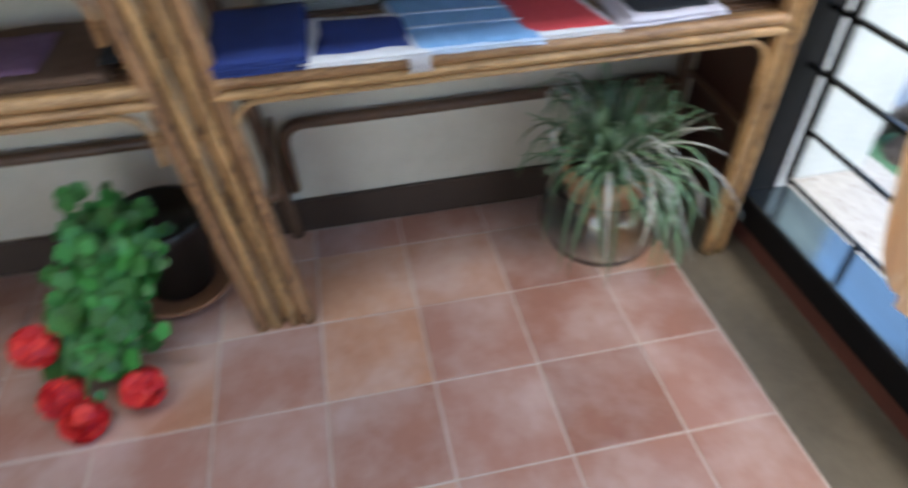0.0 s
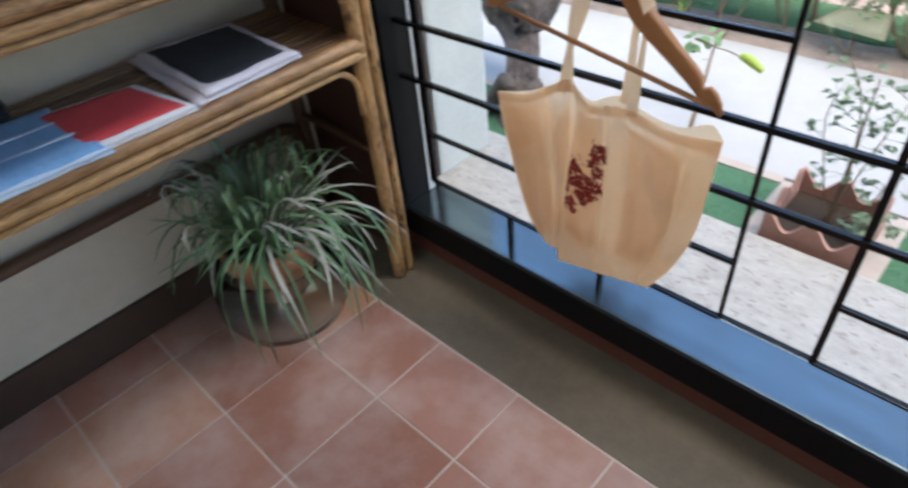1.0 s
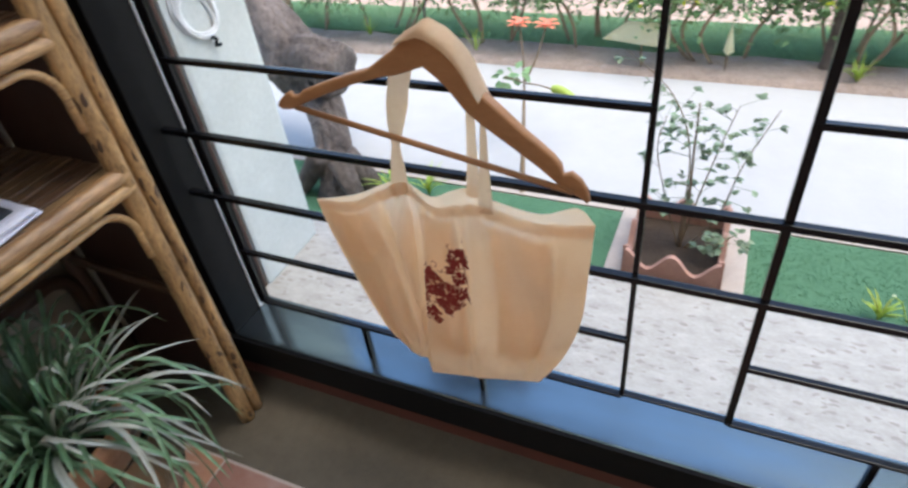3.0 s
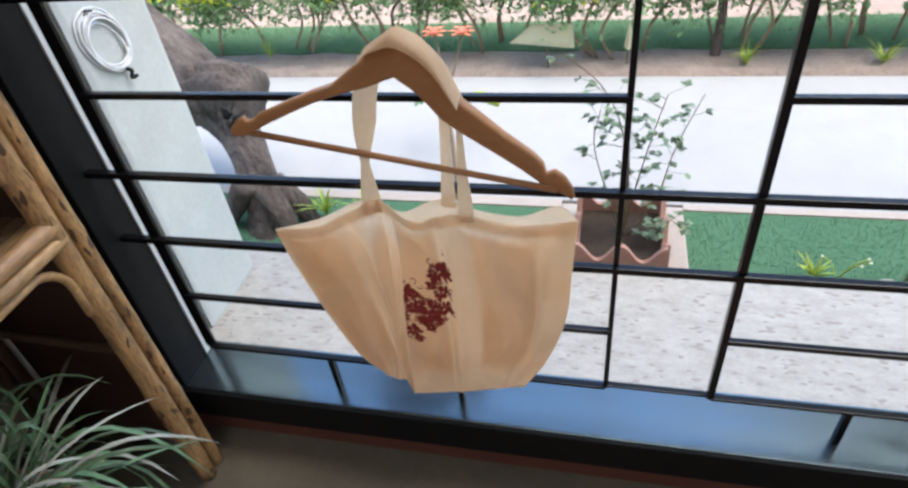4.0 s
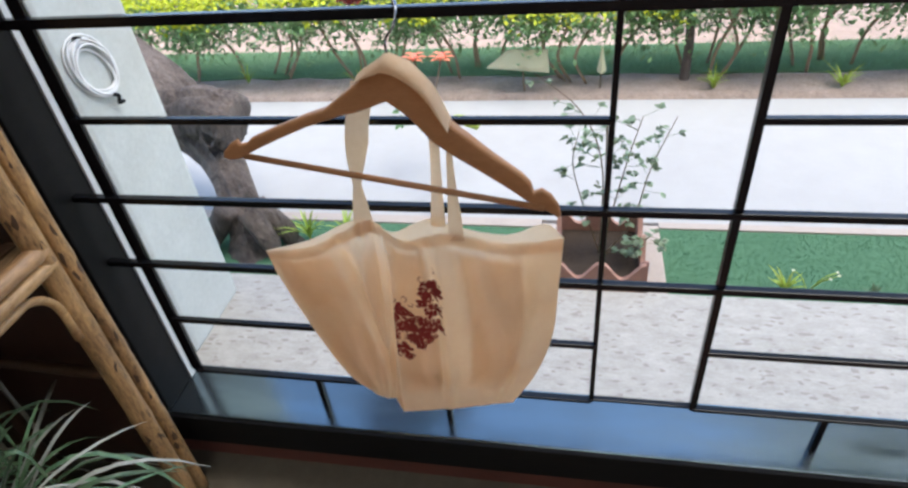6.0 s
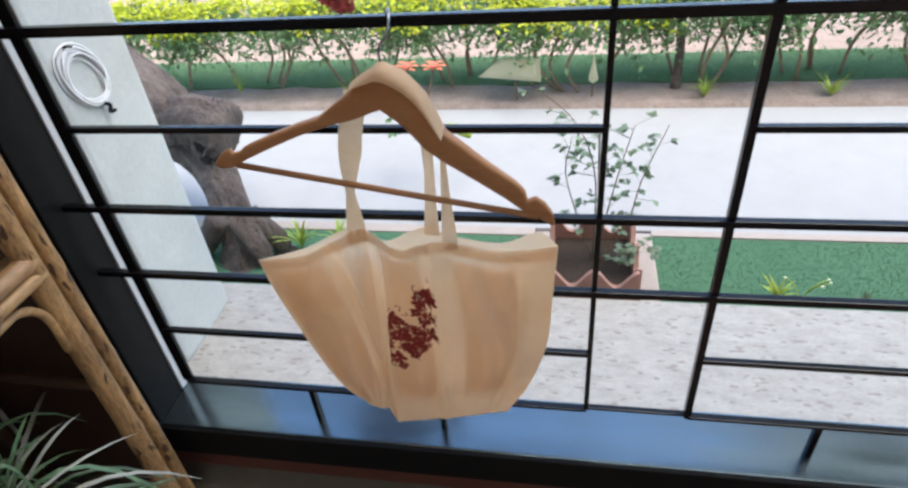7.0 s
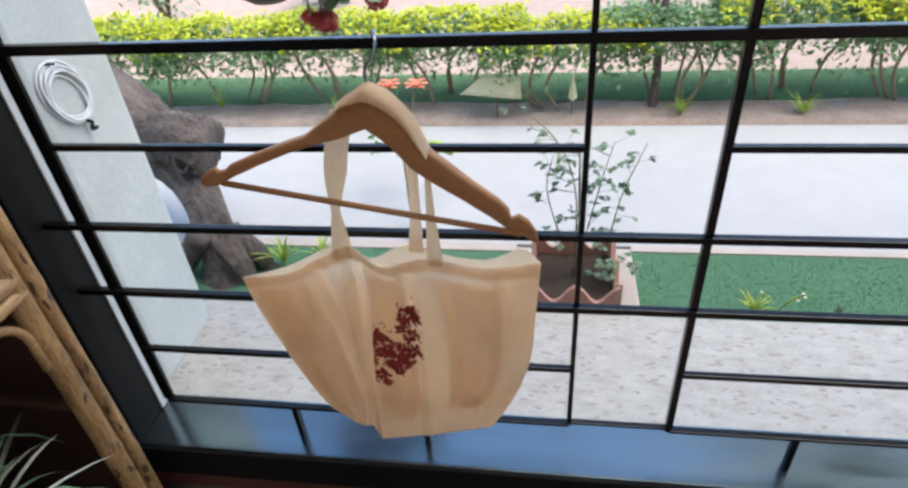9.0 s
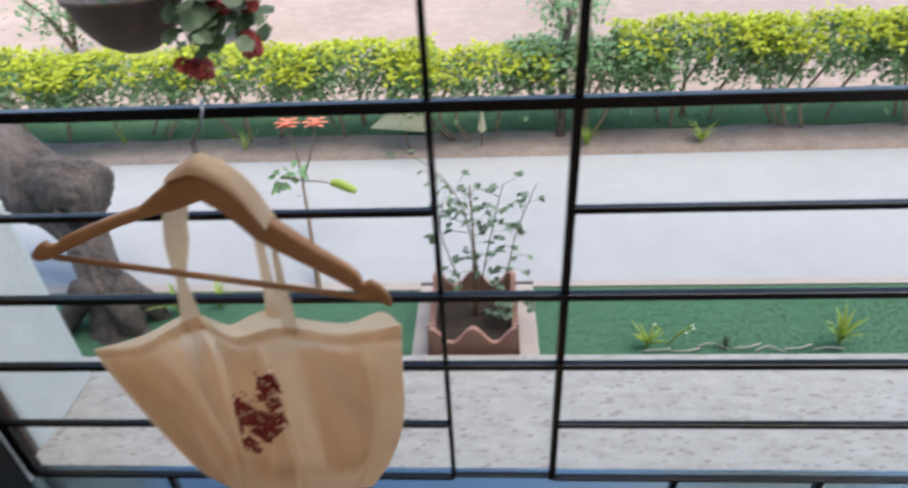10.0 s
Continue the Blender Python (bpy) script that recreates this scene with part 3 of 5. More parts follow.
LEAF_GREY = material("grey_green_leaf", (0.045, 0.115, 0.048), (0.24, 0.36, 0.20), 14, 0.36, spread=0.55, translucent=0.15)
LEAF_PALE = material("pale_lit_dry_leaf", (0.34, 0.34, 0.28), (0.55, 0.55, 0.48), 14, 0.5, spread=0.2, translucent=0.1)
glass = bpy.data.materials.new("clear_glass")
glass.use_nodes = True
gb = glass.node_tree.nodes["Principled BSDF"]
gb.inputs["Transmission Weight"].default_value = 1.0
gb.inputs["Roughness"].default_value = 0.03
gb.inputs["IOR"].default_value = 1.42
gb.inputs["Base Color"].default_value = (0.70, 0.79, 0.80, 1)

PX, PY = -0.345, 1.095
pot_plant = thing("spider_plant", "grey-green spider plant in a clay pot inside a glass bowl", "potted plant", (PX, PY, 0))
BOWL_LINE = [(0.080, 0.0), (0.098, 0.004), (0.126, 0.035), (0.143, 0.085), (0.140, 0.13), (0.123, 0.175), (0.112, 0.196), (0.1145, 0.200), (0.109, 0.196), (0.119, 0.172), (0.136, 0.13), (0.139, 0.085), (0.122, 0.037), (0.092, 0.010), (0.0, 0.009)]
bm = lathe([(r * 1.10, h) for r, h in BOWL_LINE], 40, (PX, PY, 0.0))
bowl = part("glass_bowl", bm, glass, pot_plant, "clear round glass bowl", True)
bowl.visible_shadow = False
bm = lathe([(0.060, 0.095), (0.066, 0.097), (0.088, 0.165), (0.102, 0.205), (0.108, 0.208), (0.108, 0.254), (0.099, 0.256), (0.094, 0.228), (0.0, 0.228)], 36, (PX, PY, 0.0))
part("clay_pot", bm, TERRACOTTA, pot_plant, "orange clay flower pot", True)
bm = lathe([(0.093, 0.2285), (0.05, 0.238), (0.0, 0.243)], 24, (PX, PY, 0.0))
part("soil", bm, SOIL, pot_plant, "dark potting soil", True)
rnd = random.Random(21)
green, pale = bmesh.new(), bmesh.new()
for i in range(190):
    a = rnd.uniform(0, 2 * math.pi)
    reach = rnd.uniform(0.10, 0.30) * (0.85 + 0.15 * math.cos(a))
    lift = rnd.uniform(0.03, 0.20)
    drop = rnd.uniform(0.03, 0.30) * (reach / 0.25)
    if math.cos(a + 0.75) > 0.45:
        drop *= 0.55
        reach *= 0.85
    r0 = rnd.uniform(0.0, 0.05)
    base = Vector((PX + r0 * math.cos(a), PY + r0 * math.sin(a), 0.238))
    twist = rnd.uniform(-0.5, 0.5)
    pts = []
    for k in range(9):
        s = k / 8
        ang = a + twist * s * s
        z = 0.238 + lift * 4 * s * (1 - 0.5 * s) * 0.55 - drop * s ** 2.6
        r = r0 + reach * (s ** 0.9)
        x, y = PX + r * math.cos(ang), PY + r * math.sin(ang)
        pts.append(Vector((max(x, WX + 0.03), min(y, 1.385), max(z, 0.012))))
    # pale leaves crowd the window side, putting its white highlights into the colour
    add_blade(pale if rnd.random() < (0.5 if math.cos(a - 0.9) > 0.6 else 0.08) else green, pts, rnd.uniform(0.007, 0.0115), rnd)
for i in range(52):
    a = rnd.uniform(0, 2 * math.pi)
    droop = i >= 40
    if droop:
        a = rnd.uniform(-1.5, 0.9)
    reach = rnd.uniform(0.15, 0.22) if droop else rnd.uniform(0.05, 0.14)
    rise = rnd.uniform(0.05, 0.10) if droop else rnd.uniform(0.12, 0.20)
    fall = rnd.uniform(0.20, 0.27) if droop else rnd.uniform(0.0, 0.05)
    pts = []
    for k in range(10):
        q = k / 9
        ang = a + 0.25 * math.sin(i) * q
        r = 0.02 + reach * math.sin(0.5 * math.pi * min(1.0, q * 1.15))
        z = 0.238 + rise * math.sin(math.pi * min(1.0, 0.85 * q)) - fall * q ** 2.2 + (0.06 * q if not droop else 0.0)
        pts.append(Vector((max(PX + r * math.cos(ang), WX + 0.03), min(PY + r * math.sin(ang), 1.385), max(z, 0.012))))
    add_blade(pale if i % 9 == 0 else green, pts, rnd.uniform(0.007, 0.010), rnd)
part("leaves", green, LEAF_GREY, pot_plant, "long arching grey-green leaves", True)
part("dry_leaves", pale, LEAF_PALE, pot_plant, "pale dry leaves and leaves paled as if window-lit", True)

# ---- geranium ----
GREEN = material("geranium_leaf", (0.022, 0.115, 0.022), (0.085, 0.30, 0.06), 20, 0.45, spread=0.4, translucent=0.2)
RED_PETAL = material("red_petal", (0.70, 0.016, 0.022), (0.88, 0.05, 0.05), 30, 0.5, spread=0.2, translucent=0.3)
BLACK_POT = material("black_plastic_pot", (0.010, 0.009, 0.008), (0.022, 0.019, 0.017), 20, 0.4)
GX, GYY = -0.425, 0.035
geranium = thing("geranium", "red geranium spilling out of a black pot on a clay saucer", "potted plant", (GX, GYY, 0))
bm = lathe([(0.07, 0.022), (0.078, 0.024), (0.102, 0.20), (0.110, 0.205), (0.110, 0.230), (0.098, 0.230), (0.094, 0.20), (0.0, 0.198)], 32, (GX, GYY, 0))
part("pot", bm, BLACK_POT, geranium, "black plastic pot", True)
bm = lathe([(0.085, 0.0), (0.115, 0.004), (0.132, 0.028), (0.126, 0.030), (0.108, 0.010), (0.0, 0.009)], 32, (GX, GYY, 0))
part("saucer", bm, TERRACOTTA, geranium, "orange clay saucer", True)
leaf_bm = bmesh.new()


def round_leaf(b, c, nrm, r, rnd):
    """A round lobed geranium leaf, cupped, facing nrm."""
    n = Vector(nrm).normalized()
    u = n.orthogonal().normalized()
    v = n.cross(u)
    mid = b.verts.new(Vector(c) - n * r * 0.15)
    ring = []
    for k in range(14):
        a = 2 * math.pi * k / 14
        rr = r * (1 + 0.10 * math.cos(5 * a) + rnd.uniform(-0.05, 0.05))
        ring.append(b.verts.new(Vector(c) + u * rr * math.cos(a) + v * rr * math.sin(a) + n * rnd.uniform(-0.003, 0.003)))
    for k in range(14):
        b.faces.new((mid, ring[k], ring[(k + 1) % 14]))


heads = [(-0.150, -0.180, 0.150), (-0.092, -0.155, 0.050), (-0.040, -0.110, 0.034), (-0.080, 0.002, 0.050)]
for i in range(620):
    s = rnd.random() ** 0.8
    spine = Vector((GX + 0.03, GYY - 0.06, 0.275)).lerp(Vector((-0.14, -0.075, 0.10)), s)
    c = spine + Vector((rnd.gauss(0, 0.030), rnd.gauss(0, 0.046 - 0.014 * s), rnd.gauss(0, 0.030)))
    c.z = max(c.z, 0.03)
    round_leaf(leaf_bm, c, (0.8 + rnd.gauss(0, 0.3), rnd.gauss(0, 0.4), 0.7 + rnd.gauss(0, 0.3)), rnd.uniform(0.012, 0.025), rnd)
for h in heads:
    part("stem", tube(smooth_path([(GX + 0.02, GYY - 0.02, 0.205), (-0.22, (GYY + h[1]) / 2, 0.23), h], 5), 0.0025, 6), GREEN, geranium, smooth=True)
for i in range(9):
    part("stem", tube(smooth_path([(GX + rnd.gauss(0, 0.03), GYY + rnd.gauss(0, 0.03), 0.17), (GX + 0.10, GYY - 0.06 + rnd.gauss(0, 0.04), 0.25), (-0.2, -0.05 + rnd.gauss(0, 0.05), 0.16)], 5), 0.003, 6), GREEN, geranium, smooth=True)
part("leaves", leaf_bm, GREEN, geranium, "bright green round leaves", True)


def flower_head(c, r, rnd, count=34):
    """A ball of small five-petalled flowers."""
    b = bmesh.new()
    for i in range(count):
        d = Vector((rnd.gauss(0, 1), rnd.gauss(0, 1), rnd.gauss(0.2, 1))).normalized()
        p = Vector(c) + d * r * rnd.uniform(0.55, 0.95)
        u = d.orthogonal().normalized()
        v = d.cross(u)
        for k in range(5):
            a = 2 * math.pi * k / 5 + rnd.random()
            add_leaf(b, p, u * math.cos(a) + v * math.sin(a) + d * 0.3, d, r * 0.5, r * 0.42, 0.2)
    return b


for h in heads:
    part("flower_head", flower_head(h, 0.043, rnd, 80), RED_PETAL, geranium, "bright red flower head")

# ---- wooden hanger ----
WOOD = material("hanger_wood", (0.27, 0.115, 0.046), (0.43, 0.205, 0.088), 10, 0.5, spec=0.35, bump=0.12, bump_scale=60, stretch=(2, 6, 9))
CHROME = material("hook_wire", (0.20, 0.20, 0.22), (0.32, 0.32, 0.34), 40, 0.25, metal=1.0)
HY = 1.468
hanger = thing("coat_hanger", "brown wooden coat hanger hooked over a grille bar", "coat hanger", (0.25, HY, H0))
UPPER = [(0.021, 0.718), (0.033, 0.729), (0.043, 0.734), (0.046, 0.728), (0.055, 0.729), (0.063, 0.736), (0.096, 0.746), (0.138, 0.761), (0.166, 0.769), (0.188, 0.785), (0.205, 0.805), (0.221, 0.818), (0.238, 0.827), (0.255, 0.831), (0.274, 0.823), (0.290, 0.806), (0.301, 0.786), (0.313, 0.762), (0.335, 0.744), (0.367, 0.717), (0.401, 0.692), (0.412, 0.680), (0.415, 0.667), (0.425, 0.672), (0.437, 0.664), (0.446, 0.650), (0.449, 0.636)]
LOWER = [(0.018, 0.710), (0.025, 0.706), (0.034, 0.706), (0.044, 0.708), (0.053, 0.713), (0.065, 0.719), (0.100, 0.734), (0.140, 0.750), (0.168, 0.759), (0.190, 0.765), (0.207, 0.769), (0.222, 0.774), (0.234, 0.779), (0.246, 0.783), (0.262, 0.770), (0.273, 0.759), (0.282, 0.747), (0.294, 0.731), (0.319, 0.711), (0.353, 0.688), (0.386, 0.665), (0.400, 0.654), (0.406, 0.649), (0.415, 0.644), (0.428, 0.637), (0.438, 0.632), (0.445, 0.626)]
bm = bmesh.new()
ring_f, ring_b = [], []
UPPER = [(x, z - (0.005 if x > 0.2 else -0.003 if 0.07 < x < 0.195 else 0.0)) for x, z in UPPER]
for lay, (yy, ring) in enumerate(((-0.0085, ring_f), (0.0065, ring_b))):
    for x, z in UPPER + LOWER[::-1]:
        ease = 0.010 * (1 - abs(x - 0.25) / 0.25)
        ring.append(bm.verts.new((x, HY + yy * (1 - 0.5 * min(1.0, abs(x - 0.25) / 0.2)) + ease * 0.4 * (1 if lay else -1) - 0.012 * (abs(x - 0.25) / 0.22) ** 2, z)))
n = len(ring_f)
half = len(UPPER)
for ring in (ring_f, ring_b):
    for i in range(half - 1):
        bm.faces.new((ring[i], ring[i + 1], ring[n - 2 - i], ring[n - 1 - i]))
for i in range(n):
    bm.faces.new((ring_f[i], ring_f[(i + 1) % n], ring_b[(i + 1) % n], ring_b[i]))
bmesh.ops.recalc_face_normals(bm, faces=bm.faces)
bmesh.ops.bevel(bm, geom=[e for e in bm.edges if abs(e.verts[0].co.y - e.verts[1].co.y) < 0.006 and len(e.link_faces) == 2 and e.calc_face_angle(0) > 1.0], offset=0.004, segments=3, affect="EDGES", profile=0.5)
part("shoulder_piece", bm, WOOD, hanger, "shaped wooden arms with notches", True)
part("trouser_bar", tube([(0.047, HY - 0.013, 0.711), (0.428, HY - 0.013, 0.641)], 0.0042, 10), WOOD, hanger, smooth=True)
hook = smooth_path([(0.254, HY, 0.820), (0.252, HY, 0.842), (0.254, HY + 0.001, 0.854), (0.262, HY + 0.003, 0.864), (0.265, HY + 0.008, 0.873), (0.265, HY + 0.016, 0.881), (0.262, HY + 0.027, 0.8850), (0.257, HY + 0.038, 0.883), (0.253, HY + 0.043, 0.874)], 6)
part("hook", tube(hook, 0.0017, 8), CHROME, hanger, "thin steel wire hook", True)

# ---- cotton tote bag ----
COTTON = material("unbleached_cotton", (0.89, 0.665, 0.455), (0.955, 0.775, 0.575), 9, 0.9, bump=0.25, bump_scale=500, translucent=0.55, contrast=0.3)


def wrinkle(m, scale, stretch, depth):
    """Broad soft wrinkles under the weave, for both the reflected and the transmitted light."""
    nt = m.node_tree
    tc = nt.nodes.new("ShaderNodeTexCoord")
    mp = nt.nodes.new("ShaderNodeMapping")
    mp.inputs["Scale"].default_value = stretch
    nt.links.new(tc.outputs["Object"], mp.inputs["Vector"])
    n = node(nt, "ShaderNodeTexNoise", Scale=scale, Detail=1.0, Roughness=0.4, Distortion=0.3)
    nt.links.new(mp.outputs[0], n.inputs["Vector"])
    wide = nt.nodes.new("ShaderNodeBump")
    wide.inputs["Strength"].default_value, wide.inputs["Distance"].default_value = 0.7, depth
    nt.links.new(n.outputs[0], wide.inputs["Height"])
    for other in list(nt.nodes):
        if other.type == "BUMP" and other != wide:
            nt.links.new(wide.outputs[0], other.inputs["Normal"])
        if other.type == "BSDF_TRANSLUCENT":
            nt.links.new(wide.outputs[0], other.inputs["Normal"])


wrinkle(COTTON, 8.0, (1.5, 1.0, 1.0), 0.075)
LINING = material("thin_cotton_lining", (0.90, 0.71, 0.52), (0.955, 0.81, 0.64), 9, 0.9, bump=0.2, bump_scale=500, translucent=0.66, contrast=0.3)
# cotton's colour darkened here for the light lost in the straps' layers
STRAP = material("darkened_cotton_strap", (0.72, 0.50, 0.31), (0.84, 0.63, 0.42), 14, 0.9, bump=0.4, bump_scale=300, translucent=0.42)
PRINT = material("dark_red_print", (0.19, 0.016, 0.012), (0.30, 0.034, 0.026), 60, 0.85)
bag = thing("tote_bag", "unbleached cotton tote bag with a dark red flower print", "bag", (0.25, 1.455, 0.24), )


def curve(pts):
    """A function from 0..1 to the smooth curve through pts."""
    fine = smooth_path(pts, 10)
    return lambda t: fine[min(int(t * (len(fine) - 1)), len(fine) - 2)].lerp(fine[min(int(t * (len(fine) - 1)), len(fine) - 2) + 1], t * (len(fine) - 1) - min(int(t * (len(fine) - 1)), len(fine) - 2))


def patch(top, bottom, left, right):
    """The surface spanned by four edge curves, as a function of u (left to right) and v (top to bottom)."""
    def s(u, v):
        a = top(u).lerp(bottom(u), v) + left(v).lerp(right(v), u)
        c = top(0).lerp(top(1), u).lerp(bottom(0).lerp(bottom(1), u), v)
        return a - c
    return s


def cloth_panel(s, nu, nv, creases):
    b = bmesh.new()
    grid = []
    for i in range(nu + 1):
        row = []
        for j in range(nv + 1):
            u, v = i / nu, j / nv
            p = s(u, v)
            p.y += creases(u, v)
            row.append(b.verts.new(p))
        grid.append(row)
    for i in range(nu):
        for j in range(nv):
            b.faces.new((grid[i][j], grid[i + 1][j], grid[i + 1][j + 1], grid[i][j + 1]))
    return b


fold_r = curve([(0.217, 1.438, 0.618), (0.219, 1.436, 0.553), (0.212, 1.432, 0.446), (0.206, 1.430, 0.360), (0.200, 1.428, 0.241)])
fold_l = curve([(0.216, 1.443, 0.616), (0.212, 1.446, 0.544), (0.203, 1.448, 0.429), (0.194, 1.450, 0.336), (0.184, 1.450, 0.247)])
edge_l = curve([(0.018, 1.474, 0.539), (0.029, 1.473, 0.478), (0.060, 1.472, 0.368), (0.094, 1.468, 0.284), (0.124, 1.464, 0.252), (0.136, 1.462, 0.245)])
edge_r = curve([(0.453, 1.474, 0.581), (0.447, 1.474, 0.489), (0.440, 1.472, 0.398), (0.414, 1.470, 0.309), (0.377, 1.465, 0.241)])
rim_f = curve([(0.217, 1.438, 0.618), (0.244, 1.438, 0.595), (0.290, 1.445, 0.603), (0.327, 1.450, 0.599), (0.386, 1.460, 0.580), (0.453, 1.474, 0.581)])
rim_l = curve([(0.018, 1.474, 0.539), (0.101, 1.460, 0.564), (0.157, 1.452, 0.599), (0.193, 1.446, 0.622), (0.216, 1.443, 0.616)])
rim_b = curve([(0.018, 1.474, 0.539), (0.090, 1.482, 0.556), (0.166, 1.484, 0.592), (0.213, 1.484, 0.572), (0.248, 1.484, 0.588), (0.274, 1.484, 0.597), (0.305, 1.484, 0.585), (0.376, 1.484, 0.574), (0.427, 1.483, 0.596), (0.453, 1.474, 0.581)])
bot_f = curve([(0.200, 1.428, 0.241), (0.273, 1.440, 0.243), (0.329, 1.453, 0.243), (0.377, 1.465, 0.241)])
bot_l = curve([(0.136, 1.462, 0.245), (0.150, 1.458, 0.242), (0.168, 1.453, 0.243), (0.184, 1.450, 0.247)])
bot_b = curve([(0.136, 1.462, 0.245), (0.20, 1.478, 0.243), (0.30, 1.478, 0.243), (0.377, 1.465, 0.241)])


def soft(u, v, seed):
    return noise.noise(Vector((u * 3.1, v * 1.6, seed))) * 0.008 + noise.noise(Vector((u * 8, v * 3.5, seed + 2))) * 0.0034 + noise.noise(Vector((u * 19 + v * 7, v * 9, seed + 5))) * 0.0011


front = patch(rim_f, bot_f, fold_r, edge_r)
lobe = patch(rim_l, bot_l, edge_l, fold_l)
rear = patch(rim_b, bot_b, edge_l, edge_r)


def ridge(d, w):
    """A soft fold: 1 on its line, falling off over w."""
    return math.exp(-(d / w) ** 2)


def front_crease(u, v):
    inner = min(1.0, 6 * min(u, 1 - u)) * min(1.0, 0.25 + 3 * min(v, 1 - v))
    folds = 0.010 * ridge(u - 0.31 + 0.02 * v, 0.022) - 0.006 * ridge(u - 0.37, 0.03) + 0.012 * ridge(u - 0.86 + 0.06 * v, 0.03)
    folds += 0.006 * ridge(v - 0.86 - 0.05 * u, 0.035) - 0.006 * ridge(u - 0.62 - 0.06 * v, 0.06) + 0.007 * ridge(u - 0.48 - 0.5 * (v - 0.1), 0.05) * max(0.0, 1 - 2.2 * v)
    folds += 0.005 * ridge((u - 0.95) + 0.7 * (v - 0.92), 0.05)
    return inner * (-0.012 * math.sin(math.pi * u) * math.sin(math.pi * min(1, v * 1.1)) + 1.1 * soft(u, v, 3.0) + folds)


def lobe_crease(u, v):
    inner = min(1.0, 6 * min(u, 1 - u)) * min(1.0, 0.25 + 3 * min(v, 1 - v))
    folds = 0.016 * ridge(u - 0.40 - 0.50 * v, 0.055) - 0.010 * ridge(u - 0.55 - 0.42 * v, 0.06) + 0.012 * ridge(u - 0.86 + 0.10 * v, 0.04) - 0.007 * ridge(u - 0.72 + 0.06 * v, 0.035) * max(0.0, 1 - 1.6 * v)
    folds += 0.006 * ridge(u - 0.93 + 0.25 * (1 - v), 0.03) * max(0.0, v - 0.5)
    return inner * (-0.010 * math.sin(math.pi * u) + 0.9 * soft(u, v, 11.0) + folds)


def rear_crease(u, v):
    return min(1.0, 6 * min(u, 1 - u)) * (0.003 * math.sin(math.pi * u) + 0.2 * soft(u, v, 17.0))


part("front_panel", cloth_panel(front, 44, 44, front_crease), COTTON, bag, smooth=True)
part("side_panel", cloth_panel(lobe, 36, 40, lobe_crease), COTTON, bag, smooth=True)


def inner_layer(name, s, crease, u0, u1, v0, v1, label, slant=0.0):
    """A second thickness of cloth behind a panel; slant leans its second edge over."""
    def behind(u, v):
        uu, vv = u0 + (u1 + slant * v - u0) * u, v0 + (v1 - v0) * v
        return s(uu, vv) + Vector((0, crease(uu, vv) + 0.0012, 0))
    return part(name, cloth_panel(behind, 26, 34, lambda u, v: 0.0), LINING, bag, label, True)


inner_layer("inner_pocket", front, front_crease, 0.52, 0.83, 0.10, 0.80, "flat pocket sewn inside")
inner_layer("inner_facing", front, front_crease, 0.02, 0.285, 0.09, 0.90, "strip of cloth doubled behind the print")
# hidden layer added to shade the side panel up to a slanting edge
inner_layer("inner_shade_layer", lobe, lobe_crease, 0.03, 0.34, 0.08, 0.80, "hidden layer added to darken the side panel's outer part", 0.36)
part("back_panel", cloth_panel(rear, 36, 28, rear_crease), COTTON, bag, smooth=True)
crease_face = patch(lambda t: fold_l(0).lerp(fold_r(0), t), lambda t: fold_l(1).lerp(fold_r(1), t), fold_l, fold_r)
part("gusset", cloth_panel(crease_face, 4, 30, lambda u, v: 0.0), COTTON, bag, smooth=True)
under = patch(lambda t: (bot_l(t * 2) if t < 0.5 else bot_f(t * 2 - 1)), bot_b, lambda t: bot_l(0).lerp(bot_b(0), t), lambda t: bot_f(1).lerp(bot_b(1), t))
part("bottom", cloth_panel(under, 24, 4, lambda u, v: 0.0), COTTON, bag, smooth=True)


def hem(s, v0, v1, crease, name, lift=0.0016):
    """A folded-over hem along a panel's top."""
    b = bmesh.new()
    rows = []
    for i in range(41):
        u = 0.006 + 0.988 * i / 40
        row = []
        for v in (v0, (v0 + v1) / 2, v1):
            p = s(u, v)
            p.y += crease(u, v) - lift
            row.append(b.verts.new(p))
        rows.append(row)
    for a, c in zip(rows, rows[1:]):
        for k in range(2):
            b.faces.new((a[k], c[k], c[k + 1], a[k + 1]))
    return part(name, b, COTTON, bag, "stitched hem", True)


hem(front, 0.0, 0.060, front_crease, "hem")
hem(lobe, 0.0, 0.065, lobe_crease, "hem")
hem(front, 0.80, 0.808, front_crease, "seam", 0.0011)


